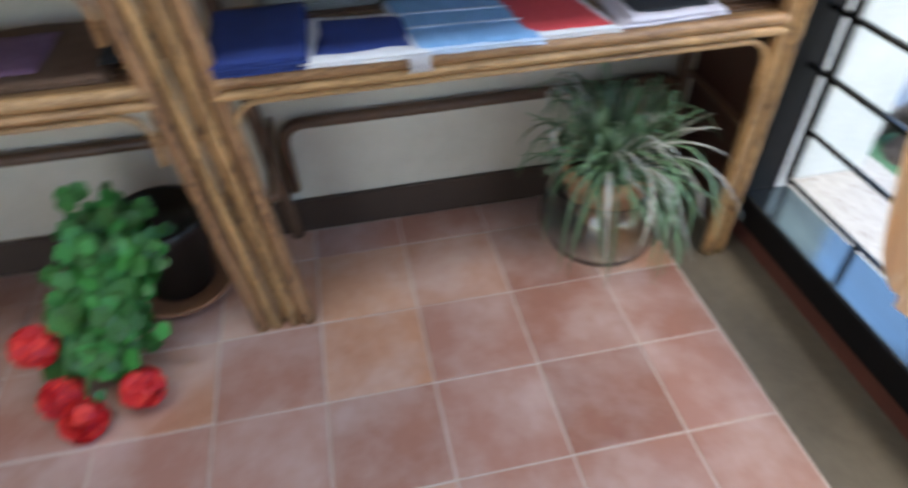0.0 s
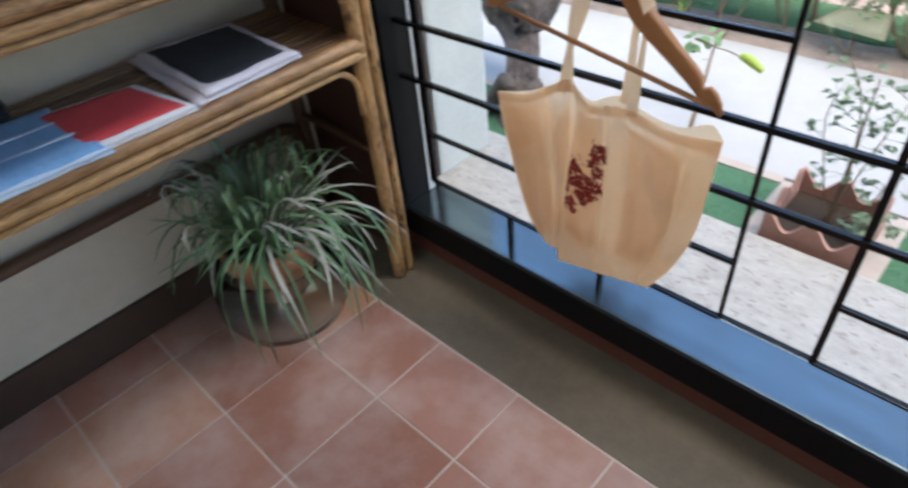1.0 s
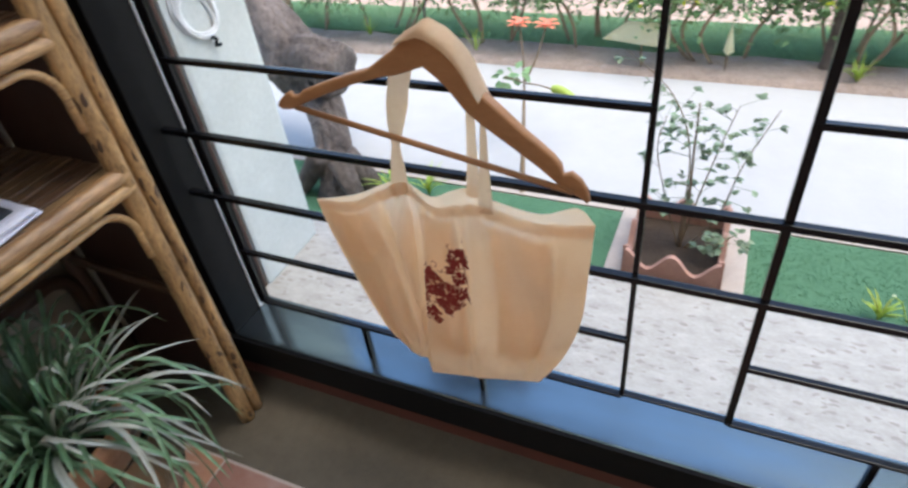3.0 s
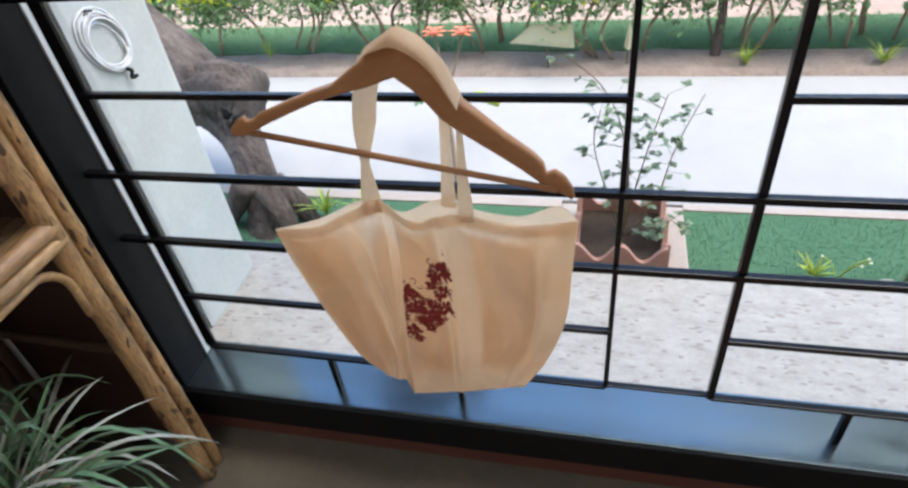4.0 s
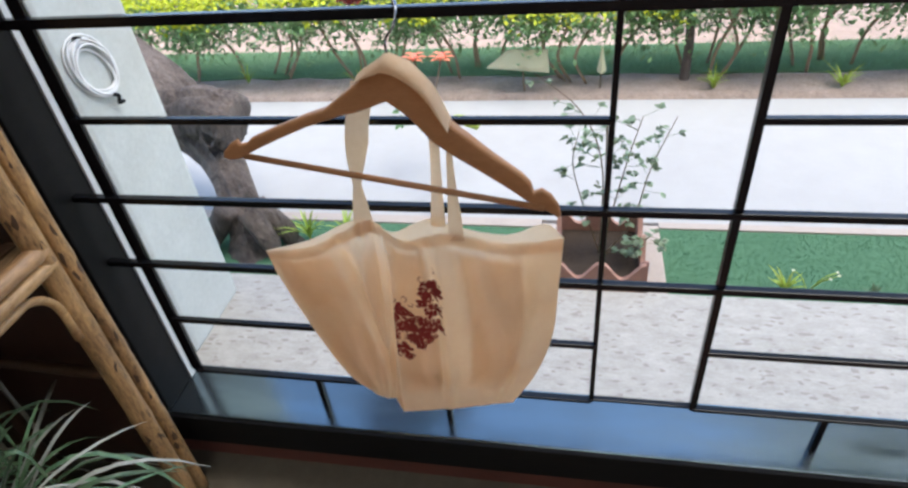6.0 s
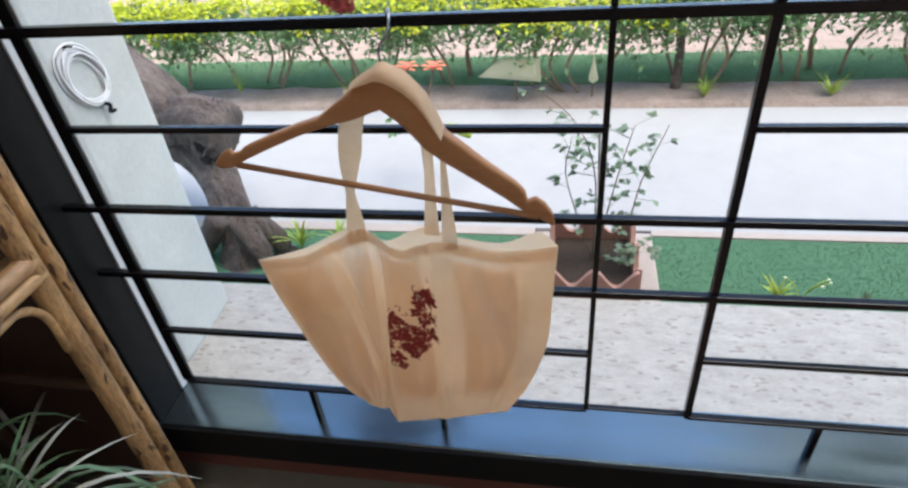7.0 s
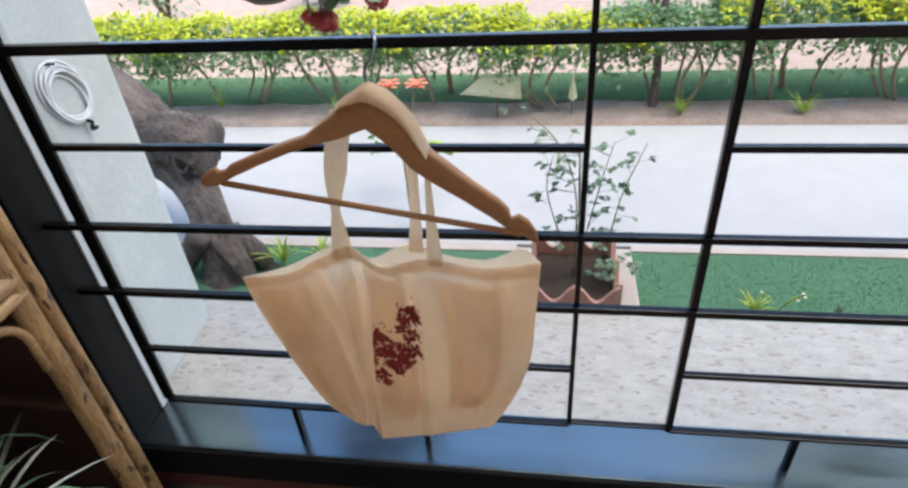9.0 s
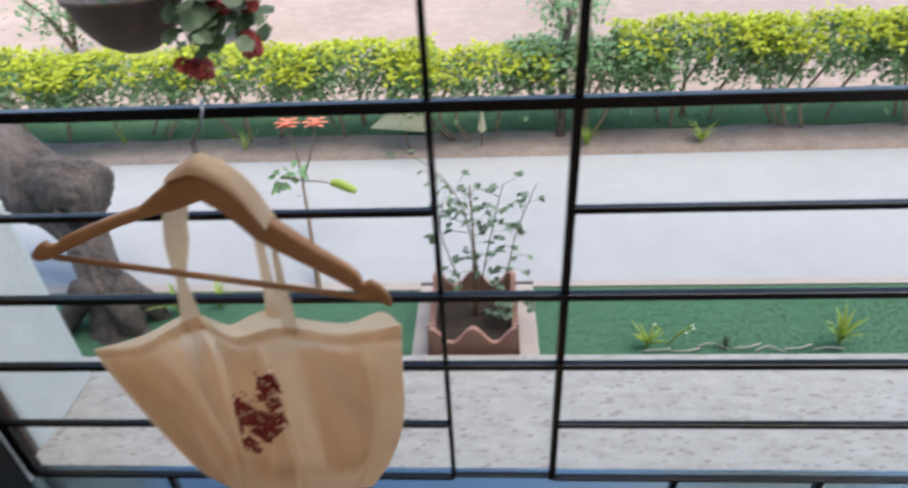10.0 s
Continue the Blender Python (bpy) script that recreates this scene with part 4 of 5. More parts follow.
def strap(pts, label=""):
    """A flat cotton strap along pts; each point carries the angle by which the strap is turned and its gathered width."""
    pos = smooth_path([p[:3] for p in pts], 6)
    b = bmesh.new()
    rows = []
    for i, p in enumerate(pos):
        t = i / (len(pos) - 1) * (len(pts) - 1)
        k = min(int(t), len(pts) - 2)
        a = radians(pts[k][3] + (pts[k + 1][3] - pts[k][3]) * (t - k))
        width = pts[k][4] + (pts[k + 1][4] - pts[k][4]) * (t - k)
        d = (pos[min(i + 1, len(pos) - 1)] - pos[max(i - 1, 0)]).normalized()
        across = Vector((math.cos(a), math.sin(a), 0))
        across = (across - d * across.dot(d)).normalized()
        rows.append([b.verts.new(p + across * width * k2 + d.cross(across) * 0.0015 * (1 - 4 * k2 * k2)) for k2 in (-0.5, -0.25, 0, 0.25, 0.5)])
    for r, q in zip(rows, rows[1:]):
        for k in range(4):
            b.faces.new((r[k], r[k + 1], q[k + 1], q[k]))
    return part("strap", b, STRAP, bag, label, True)


strap([(0.192, 1.445, 0.600, 0, 0.031), (0.190, 1.452, 0.635, 5, 0.022), (0.189, 1.459, 0.668, 20, 0.011), (0.192, 1.464, 0.700, 15, 0.023), (0.196, 1.468, 0.725, 5, 0.030), (0.201, 1.474, 0.755, 0, 0.030), (0.212, 1.483, 0.795, 0, 0.030)])
drape_path = smooth_path([(0.215, 0, 0.8135), (0.225, 0, 0.8205), (0.238, 0, 0.8280), (0.252, 0, 0.8360), (0.267, 0, 0.8285), (0.283, 0, 0.8165), (0.297, 0, 0.7985), (0.307, 0, 0.776), (0.3165, 0, 0.751)], 4)
FALL = (0.001, 0.003, 0.008, 0.013, 0.011, 0.013, 0.012, 0.008, 0.002)
bm = bmesh.new()
rows = []
for i, p in enumerate(drape_path):
    s = i / (len(drape_path) - 1)
    k = min(int(s * 8), 7)
    fall = FALL[k] + (FALL[k + 1] - FALL[k]) * (s * 8 - k) + 0.0008 * math.sin(s * 17)
    ruck = 0.0012 * math.sin(s * 26)
    rows.append([bm.verts.new((p.x + 0.001, y, p.z + h)) for y, h in ((1.4835, -0.016), (1.4825, -0.006), (1.476, -0.0005 + ruck), (1.466, 0.002), (1.456, 0.002 - ruck), (1.4465, -0.001), (1.4445, -fall * 0.5), (1.4450, -fall))])
for a, b in zip(rows, rows[1:]):
    for k in range(7):
        bm.faces.new((a[k], a[k + 1], b[k + 1], b[k]))
part("strap_drape", bm, STRAP, bag, "strap laid over the hanger", True)
strap([(0.3140, 1.470, 0.752, 10, 0.007), (0.3120, 1.468, 0.717, 10, 0.007), (0.3125, 1.460, 0.66, 10, 0.012), (0.314, 1.452, 0.625, 5, 0.018), (0.315, 1.446, 0.592, 0, 0.021)])
strap([(0.293, 1.472, 0.765, 0, 0.012), (0.2935, 1.474, 0.735, 0, 0.012), (0.291, 1.476, 0.69, 0, 0.013), (0.287, 1.480, 0.64, 0, 0.016), (0.283, 1.482, 0.588, 0, 0.021)])


def on_front(x, z):
    """The place on the bag's front panel at the given x and height."""
    u, v = 0.3, 0.5
    for i in range(12):
        p = front(u, v)
        left, right, upper, lower = front(0.0, v), front(1.0, v), front(u, 0.0), front(u, 1.0)
        u = min(0.99, max(0.006, u + (x - p.x) / (right.x - left.x)))
        v = min(0.99, max(0.01, v + (p.z - z) / (upper.z - lower.z)))
    p = front(u, v)
    p.y += front_crease(u, v) - 0.0013
    return p


def print_flower(b, x, z, r, petals, rnd, spin):
    """A flat printed daisy on the bag's front: uneven petals round an open middle."""
    for k in range(petals):
        a = spin + 2 * math.pi * (k + rnd.uniform(-0.15, 0.15)) / petals
        ln = r * rnd.uniform(0.75, 1.12)
        fat = rnd.uniform(0.8, 1.25)
        ring = []
        for s, w in ((0.10, 0.06), (0.50, 0.17), (0.82, 0.20), (1.0, 0.05), (0.82, -0.20), (0.50, -0.17), (0.10, -0.06)):
            ring.append(b.verts.new(on_front(x + ln * s * math.cos(a) - r * fat * w * math.sin(a), z + ln * s * math.sin(a) + r * fat * w * math.cos(a))))
        b.faces.new(ring)


def print_curl(b, x, z, r, rnd):
    """A thin printed tendril ending in a curl."""
    a0, turn = rnd.uniform(0, 6.283), rnd.choice((-1, 1))
    prev = None
    for i in range(9):
        s = i / 8
        a = a0 + turn * 4.2 * s
        rr = r * (1 - 0.55 * s)
        row = [b.verts.new(on_front(x + (rr + o) * math.cos(a), z + (rr + o) * math.sin(a))) for o in (-0.0007, 0.0007)]
        if prev:
            b.faces.new((prev[0], prev[1], row[1], row[0]))
        prev = row


bm = bmesh.new()
rnd = random.Random(5)
BLOOMS = [(0.268, 0.512, 0.0185), (0.219, 0.470, 0.0165), (0.270, 0.474, 0.013), (0.246, 0.432, 0.0185), (0.227, 0.441, 0.012), (0.268, 0.442, 0.0155), (0.211, 0.425, 0.0125), (0.222, 0.394, 0.0145), (0.249, 0.408, 0.010), (0.243, 0.460, 0.009), (0.229, 0.378, 0.009), (0.262, 0.421, 0.009), (0.212, 0.449, 0.010), (0.236, 0.448, 0.011), (0.257, 0.456, 0.010), (0.238, 0.417, 0.010), (0.258, 0.490, 0.009), (0.233, 0.468, 0.008)]
BLOOMS = [(0.246 + (x - 0.246) * 1.14, z, r * 1.12) for x, z, r in BLOOMS]
for x, z, r in BLOOMS:
    print_flower(bm, x, z, r, rnd.choice((8, 9, 10)), rnd, rnd.random())
for i in range(60):
    x, z, r = rnd.choice(BLOOMS)
    a = rnd.uniform(0, 6.283)
    print_flower(bm, max(0.207, x + r * math.cos(a)), z + r * math.sin(a), rnd.uniform(0.002, 0.004), 5, rnd, rnd.random())
for x, z, r in ((0.262, 0.534, 0.006), (0.276, 0.543, 0.005), (0.231, 0.493, 0.006), (0.242, 0.484, 0.005), (0.288, 0.486, 0.004), (0.217, 0.492, 0.005), (0.283, 0.470, 0.004), (0.282, 0.524, 0.003), (0.234, 0.412, 0.005)):
    print_curl(bm, x, z, r, rnd)
part("flower_print", bm, PRINT, bag, "dark red printed daisies and tendrils")

# ---- the garden outside ----
TERRAZZO = material("terrazzo", (0.27, 0.25, 0.22), (0.47, 0.45, 0.42), 30, 0.5, bump=0.15, bump_scale=120, speck=((0.27, 0.243, 0.215), 0.06, 130), contrast=0.20, stretch=(0.6, 1.4, 1))
PATH_WHITE = material("pale_concrete", (0.33, 0.325, 0.325), (0.41, 0.41, 0.415), 1.2, 0.8, bump=0.2, bump_scale=90)
EARTH = material("pinkish_earth", (0.30, 0.21, 0.165), (0.52, 0.385, 0.315), 1.6, 0.95, bump=0.6, bump_scale=30)
BED = material("garden_bed_soil", (0.21, 0.158, 0.133), (0.44, 0.345, 0.295), 14, 0.95, bump=1.0, bump_scale=50, depth=0.012, contrast=0.2)
TURF = material("turf_base", (0.052, 0.142, 0.075), (0.080, 0.180, 0.100), 5, 0.9)
GRASS = material("lawn_blades", (0.054, 0.145, 0.076), (0.082, 0.184, 0.102), 5, 0.9, spread=0.06, translucent=0.5, spec=0.04)
# colour lifted to make up for the hedge's shade on the strip
STRIP_GRASS = material("lightened_strip_grass", (0.17, 0.32, 0.16), (0.27, 0.43, 0.25), 6, 0.8, spread=0.15, translucent=0.5, spec=0.1)
KERB_PINK = material("pale_pink_stone", (0.34, 0.285, 0.25), (0.44, 0.38, 0.34), 14, 0.7, bump=0.25)
COLUMN = material("pale_column_plaster", (0.42, 0.44, 0.42), (0.56, 0.58, 0.56), 12, 0.75, bump=0.4, bump_scale=70)
BARK = material("grey_brown_bark", (0.026, 0.020, 0.018), (0.23, 0.182, 0.160), 9, 0.9, bump=1.0, bump_scale=26, stretch=(1.4, 1.4, 0.5), depth=0.032, contrast=0.17, grain=0.3)
STEM = material("thin_stem", (0.11, 0.075, 0.045), (0.22, 0.16, 0.10), 20, 0.8)
HEDGE_STEM = material("pale_hedge_stem", (0.20, 0.14, 0.09), (0.36, 0.27, 0.18), 20, 0.8)
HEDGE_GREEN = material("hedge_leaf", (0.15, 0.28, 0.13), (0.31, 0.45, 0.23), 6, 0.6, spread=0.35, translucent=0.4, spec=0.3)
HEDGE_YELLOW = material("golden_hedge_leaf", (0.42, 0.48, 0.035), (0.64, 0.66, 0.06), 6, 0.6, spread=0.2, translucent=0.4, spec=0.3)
PLANT_LEAF = material("small_plant_leaf", (0.06, 0.10, 0.05), (0.14, 0.19, 0.10), 12, 0.5, spread=0.3, translucent=0.2)
ROSE_LEAF = material("rose_leaf", (0.10, 0.16, 0.09), (0.24, 0.31, 0.20), 12, 0.5, spread=0.4, translucent=0.25)
TUFT_LEAF = material("fresh_tuft_leaf", (0.26, 0.37, 0.05), (0.48, 0.57, 0.12), 12, 0.5, spread=0.3, translucent=0.25)
ORANGE = material("coral_petal", (0.75, 0.18, 0.10), (0.85, 0.30, 0.18), 20, 0.6, translucent=0.2)
CREAM = material("cream_card", (0.86, 0.84, 0.66), (0.93, 0.91, 0.76), 12, 0.7, bump=0.2, translucent=0.6)
PLASTIC = material("white_cable", (0.66, 0.66, 0.67), (0.80, 0.80, 0.81), 30, 0.4)

bm = bmesh.new()
xs = [-60, -12, -4, -2, 0, 2, 4, 12, 60]
ys = [1.58, 3.0, 4.5, 6, 8, 12, 30, 90]
gv = [[bm.verts.new((x, y, GROUND - 0.02 + 0.03 * max(0.0, y - 4.5) ** 0.7)) for y in ys] for x in xs]
for i in range(len(xs) - 1):
    for j in range(len(ys) - 1):
        bm.faces.new((gv[i][j], gv[i + 1][j], gv[i + 1][j + 1], gv[i][j + 1]))
tagged(part("ground", bm, EARTH), "bare pinkish earth of the garden", "ground", "", "structure")
bm = box(-6, 8, 1.576, 1.876, -0.05, LEDGE, bevel=0.006)
tagged(part("terrazzo_ledge", bm, TERRAZZO), "speckled pale terrazzo ledge outside the window", "ledge", "", "structure")
bm = box(-8, 10, 2.1765, 2.905, 0.0, GROUND, bevel=0.004)
tagged(part("garden_path", bm, PATH_WHITE), "white sunlit concrete garden path", "path", "", "structure")
bm = bmesh.new()
nx, ny = 120, 10
bv = [[bm.verts.new((-6 + 14 * i / nx, 2.905 + 0.215 * j / ny, GROUND - 0.004 + 0.012 * noise.noise(Vector((i * 0.9, j * 0.8, 0.0))) + (0.012 if 0 < j < ny else -0.02))) for j in range(ny + 1)] for i in range(nx + 1)]
for i in range(nx):
    for j in range(ny):
        bm.faces.new((bv[i][j], bv[i + 1][j], bv[i + 1][j + 1], bv[i][j + 1]))
tagged(part("planting_bed", bm, BED, None, "", True), "strip of brown crumbly soil beyond the path", "soil bed", "", "structure")


def lawn(name, x0, x1, y0, y1, z, per, seed, tall=0.003, label="short green lawn between pale kerbs"):
    base = tagged(part(name, box(x0, x1, y0, y1, z - 0.06, z, bevel=0.002), TURF if tall < 0.01 else STRIP_GRASS), label, "lawn", "", "structure")
    r = random.Random(seed)
    b = bmesh.new()
    for i in range(per):
        x, y = r.uniform(x0, x1), r.uniform(y0, y1)
        h = tall * r.uniform(0.5, 1.2)
        a = r.uniform(0, 6.283)
        w = 0.0008
        dx, dy = math.cos(a) * w, math.sin(a) * w
        lx, ly = r.gauss(0, 0.35) * h, r.gauss(0, 0.35) * h
        v = [b.verts.new(q) for q in ((x - dx, y - dy, z), (x + dx, y + dy, z), (x + lx * 0.5 + dx * 0.6, y + ly * 0.5 + dy * 0.6, z + h * 0.6), (x + lx, y + ly, z + h))]
        b.faces.new(v)
    me = mesh_of(b, "grass")
    me.materials.append(GRASS if tall < 0.01 else STRIP_GRASS)
    ob = new("grass", me)
    tagged(ob, "short green grass blades", "grass", "", "stuff")
    return base


lawn("lawn", 0.680, 3.2, 1.895, 2.15, GROUND, 60000, 1)
lawn("lawn", -1.60, 0.385, 1.895, 2.14, GROUND, 26000, 2)
lawn("lawn_strip", -5.0, 7.0, 3.11, 3.40, GROUND + 0.008, 40000, 4, 0.018, "green grass strip at the foot of the hedge")
bm = bmesh.new()
add_box(bm, 0.634, 0.680, 1.878, 2.158, 0.0, GROUND + 0.006, bevel=0.004)
add_box(bm, 0.385, 0.424, 1.878, 2.158, 0.0, GROUND + 0.004, bevel=0.004)
add_box(bm, 0.6805, 3.2, 2.1505, 2.176, 0.0, GROUND + 0.004, bevel=0.003)
add_box(bm, -1.60, 0.3845, 2.1405, 2.176, 0.0, GROUND + 0.004, bevel=0.003)
tagged(part("trim_kerb", bm, KERB_PINK), "pale pinkish stone edging between the lawns", "kerb", "", "structure")

# column
bm = box(-0.72, -0.318, 1.612, 1.815, LEDGE - 0.004, 2.75, bevel=0.012)
tagged(part("column", bm, COLUMN), "pale roughcast plastered column on the terrazzo ledge", "column", "", "structure")
beam = box(-0.16, -0.06, 1.612, 2.12, 2.66, 2.74, bevel=0.004)
tagged(part("trim_beam", beam, PANEL_BROWN), "dark wooden bracket beam under the roof", "beam", "", "structure")

coil = thing("cable_coil", "coil of white cable hanging on the column", "cable", (-0.31, 1.68, 0.74))
b2 = bmesh.new()
loop = []
for i in range(150):
    a = i / 149 * 2 * math.pi * 7.6
    rr = 0.035 + 0.005 * math.sin(i * 0.21) + 0.012 * noise.noise(Vector((i * 0.07, 0, 0)))
    loop.append(Vector((-0.313 + 0.003 * math.sin(i * 0.5), 1.681 + rr * 1.15 * math.cos(a) - rr * 0.35 * math.sin(a), 0.740 + rr * 1.35 * math.sin(a))))
part("cable", tube(loop, 0.0020, 6), PLASTIC, coil, "thin white cable", True)
part("plug", tube(smooth_path([(-0.309, 1.690, 0.690), (-0.306, 1.697, 0.684), (-0.307, 1.692, 0.674), (-0.306, 1.704, 0.672)], 4), 0.0035, 6), STEEL_BLACK, coil, "small dark plug", True)
part("nail", tube([(-0.3185, 1.664, 0.796), (-0.300, 1.664, 0.796)], 0.002, 6), STEEL_BLACK, coil)

# tree beside the column
tree = thing("tree", "gnarled grey-brown tree trunk leaning past the column", "tree", (-0.40, 2.03, GROUND))
KNOT_SHADE = material("knot_shade", (0.012, 0.009, 0.008), (0.03, 0.024, 0.02), 30, 0.95, bump=0.5)


def away(p, k):
    """A point moved off from the window by the factor k; the tree leans back as it rises."""
    c = Vector((0.46, 0.82, 1.09))
    return c + (Vector(p) - c) * k


LEAN = [((-0.372, 2.03, 0.06), 1.0), ((-0.374, 2.03, 0.15), 1.02), ((-0.380, 2.03, 0.27), 1.08), ((-0.398, 2.035, 0.37), 1.15), ((-0.445, 2.04, 0.475), 1.2), ((-0.55, 2.06, 0.612), 1.23), ((-0.67, 2.08, 0.775), 1.25), ((-0.80, 2.10, 0.97), 1.25), ((-0.93, 2.15, 1.2), 1.25), ((-1.0, 2.2, 1.5), 1.25)]
trunk_pts = smooth_path([away(p, k) for p, k in LEAN], 9)
nn = len(trunk_pts)
radii = [0.055 * math.exp(-i / 4.5) + 0.056 + 0.044 * math.exp(-((i - 38) / 9) ** 2) - 0.0003 * i for i in range(nn)]


def bark_tube(pts, radii, seg, seed, deep):
    """A tube with long winding ridges and furrows along it."""
    b = bmesh.new()
    rings, side = [], None
    pts = [Vector(p) for p in pts]
    for i, p in enumerate(pts):
        d = (pts[min(i + 1, len(pts) - 1)] - pts[max(i - 1, 0)]).normalized()
        side = d.orthogonal().normalized() if side is None else (side - d * side.dot(d)).normalized()
        up = d.cross(side)
        ring = []
        for k in range(seg):
            a = 2 * math.pi * k / seg + 0.35 * math.sin(i * 0.11 + seed)
            furrow = abs(noise.noise(Vector((math.cos(a) * 3.4 + seed, math.sin(a) * 3.4, i * 0.045)))) + 0.6 * abs(noise.noise(Vector((math.cos(a) * 7.5, math.sin(a) * 7.5 + seed, i * 0.10))))
            lump = noise.noise(Vector((math.cos(a) * 1.1, math.sin(a) * 1.1, i * 0.10 + seed)))
            r = radii[i] * (1 + 0.16 * lump - deep * (0.55 - furrow))
            ring.append(b.verts.new(p + side * (r * math.cos(a)) + up * (r * math.sin(a))))
        rings.append(ring)
    for a, c in zip(rings, rings[1:]):
        for k in range(seg):
            b.faces.new((a[k], a[(k + 1) % seg], c[(k + 1) % seg], c[k]))
    b.faces.new(rings[0])
    b.faces.new(rings[-1])
    return b


part("trunk", bark_tube(trunk_pts, radii, 72, 2.0, 0.26), BARK, tree, smooth=True)
knob = smooth_path([away((-0.47, 2.03, 0.475), 1.2), away((-0.39, 2.02, 0.488), 1.2), away((-0.335, 2.01, 0.482), 1.2), away((-0.296, 2.005, 0.472), 1.2)], 9)
part("limb_stub", bark_tube(knob, [0.088 - 0.0002 * i - (0.030 if i == len(knob) - 1 else 0.012 if i == len(knob) - 2 else 0) for i in range(len(knob))], 48, 7.0, 0.26), BARK, tree, "sawn-off limb stub", True)
for k, (a, ln) in enumerate(((0.25, 0.085), (-0.7, 0.08), (-2.6, 0.10))):
    d = Vector((math.cos(a), math.sin(a) * 0.6, 0))
    root = [Vector((-0.385, 2.03, 0.22)) + d * 0.04, Vector((-0.385, 2.03, 0.145)) + d * 0.10, Vector((-0.385, 2.03, 0.10)) + d * ln * 1.4, Vector((-0.385, 2.03, 0.07)) + d * (ln + 0.09)]
    part("root", bark_tube(smooth_path(root, 7), [0.034 - 0.0010 * i for i in range(22)], 20, 3.0 + k, 0.2), BARK, tree, smooth=True)

# knot in the sawn stub, the hole's shade given by a near-black solid
KNOT = away((-0.345, 1.950, 0.470), 1.2)
lip = [KNOT + Vector((0.020 * math.cos(a), 0.008 * math.sin(a), 0.028 * math.sin(a))) for a in [2 * math.pi * k / 18 for k in range(19)]]
part("knot_lip", tube(lip, [0.006 + 0.003 * math.sin(2.1 * i) for i in range(19)], 8, 0.4), BARK, tree, smooth=True)
bm = bmesh.new()
bmesh.ops.create_uvsphere(bm, u_segments=14, v_segments=8, radius=1.0)
for v in bm.verts:
    v.co = KNOT + Vector((0.019 * v.co.x, 0.005 + 0.009 * v.co.y, 0.026 * v.co.z))
part("knot_fill", bm, KNOT_SHADE, tree, "near-black solid in place of a shaded hole", True)

# clay planter with a wavy rim
planter = thing("planter", "square terracotta planter with a wavy scalloped rim", "planter", (0.529, 2.0, GROUND))
PINK_CLAY = material("weathered_clay", (0.30, 0.15, 0.115), (0.46, 0.27, 0.215), 14, 0.8, bump=0.4, bump_scale=60)


def wavy_wall(p, q, z0, z1, thick, waves):
    """A wall from p to q whose top edge swings up and down."""
    b = bmesh.new()
    p, q = Vector((*p, 0)), Vector((*q, 0))
    nrm = (q - p).normalized().cross(Vector((0, 0, 1))) * thick / 2
    cols = []
    for i in range(41):
        s = i / 40
        c = p.lerp(q, s)
        top = z1 + 0.022 * math.cos(2 * math.pi * waves * s)
        cols.append([b.verts.new((c + o).to_tuple()[:2] + (z,)) for o, z in ((-nrm, z0), (nrm, z0), (nrm * 0.8, top), (-nrm * 0.8, top))])
    for a, c in zip(cols, cols[1:]):
        for k in range(4):
            b.faces.new((a[k], a[(k + 1) % 4], c[(k + 1) % 4], c[k]))
    b.faces.new(cols[0])
    b.faces.new(cols[-1])
    return b


PX0, PX1, PY0, PY1 = 0.432, 0.626, 1.905, 2.115
for p, q in (((PX0, PY0), (PX1, PY0)), ((PX0, PY1), (PX1, PY1)), ((PX0, PY0 + 0.008), (PX0, PY1 - 0.008)), ((PX1, PY0 + 0.008), (PX1, PY1 - 0.008))):
    part("side", wavy_wall(p, q, GROUND - 0.01, GROUND + 0.062, 0.014, 2), PINK_CLAY, planter, smooth=False)
part("soil", box(PX0, PX1, PY0, PY1, GROUND - 0.01, GROUND + 0.02), SOIL, planter, "dark damp soil")


def twiggy(name, label, stems, leaf_mat, size, per, seed, at, cat="plant", thick=0.0028):
    """A small plant: thin stems through the given points with little leaves along them."""
    ob = thing(name, label, cat, at)
    r = random.Random(seed)
    lb = bmesh.new()
    for pts in stems:
        line = smooth_path(pts, 8)
        part("stem", tube(line, [thick * (1 - 0.65 * i / len(line)) for i in range(len(line))], 6), STEM, ob, smooth=True)
        thick = min(thick, 0.0021) if name == "rose_bush" else thick
        for i in range(per):
            k = r.randint(int(len(line) * 0.3), len(line) - 1)
            a = r.uniform(0, 6.283)
            d = Vector((math.cos(a), math.sin(a) * 0.8, r.uniform(-0.2, 0.6))).normalized()
            tip = line[k] + d * r.uniform(0.012, 0.05)
            add_tube(lb, [line[k], tip], 0.0006, 3)
            for m in range(3):
                dd = (d + Vector((r.gauss(0, 0.8), r.gauss(0, 0.8), r.gauss(0, 0.5)))).normalized()
                add_leaf(lb, tip, dd, (0, 0, 1), size * r.uniform(0.7, 1.2), size * (0.85 if name == "rose_bush" else 0.6), 0.3)
    part("leaves", lb, leaf_mat, ob)
    return ob


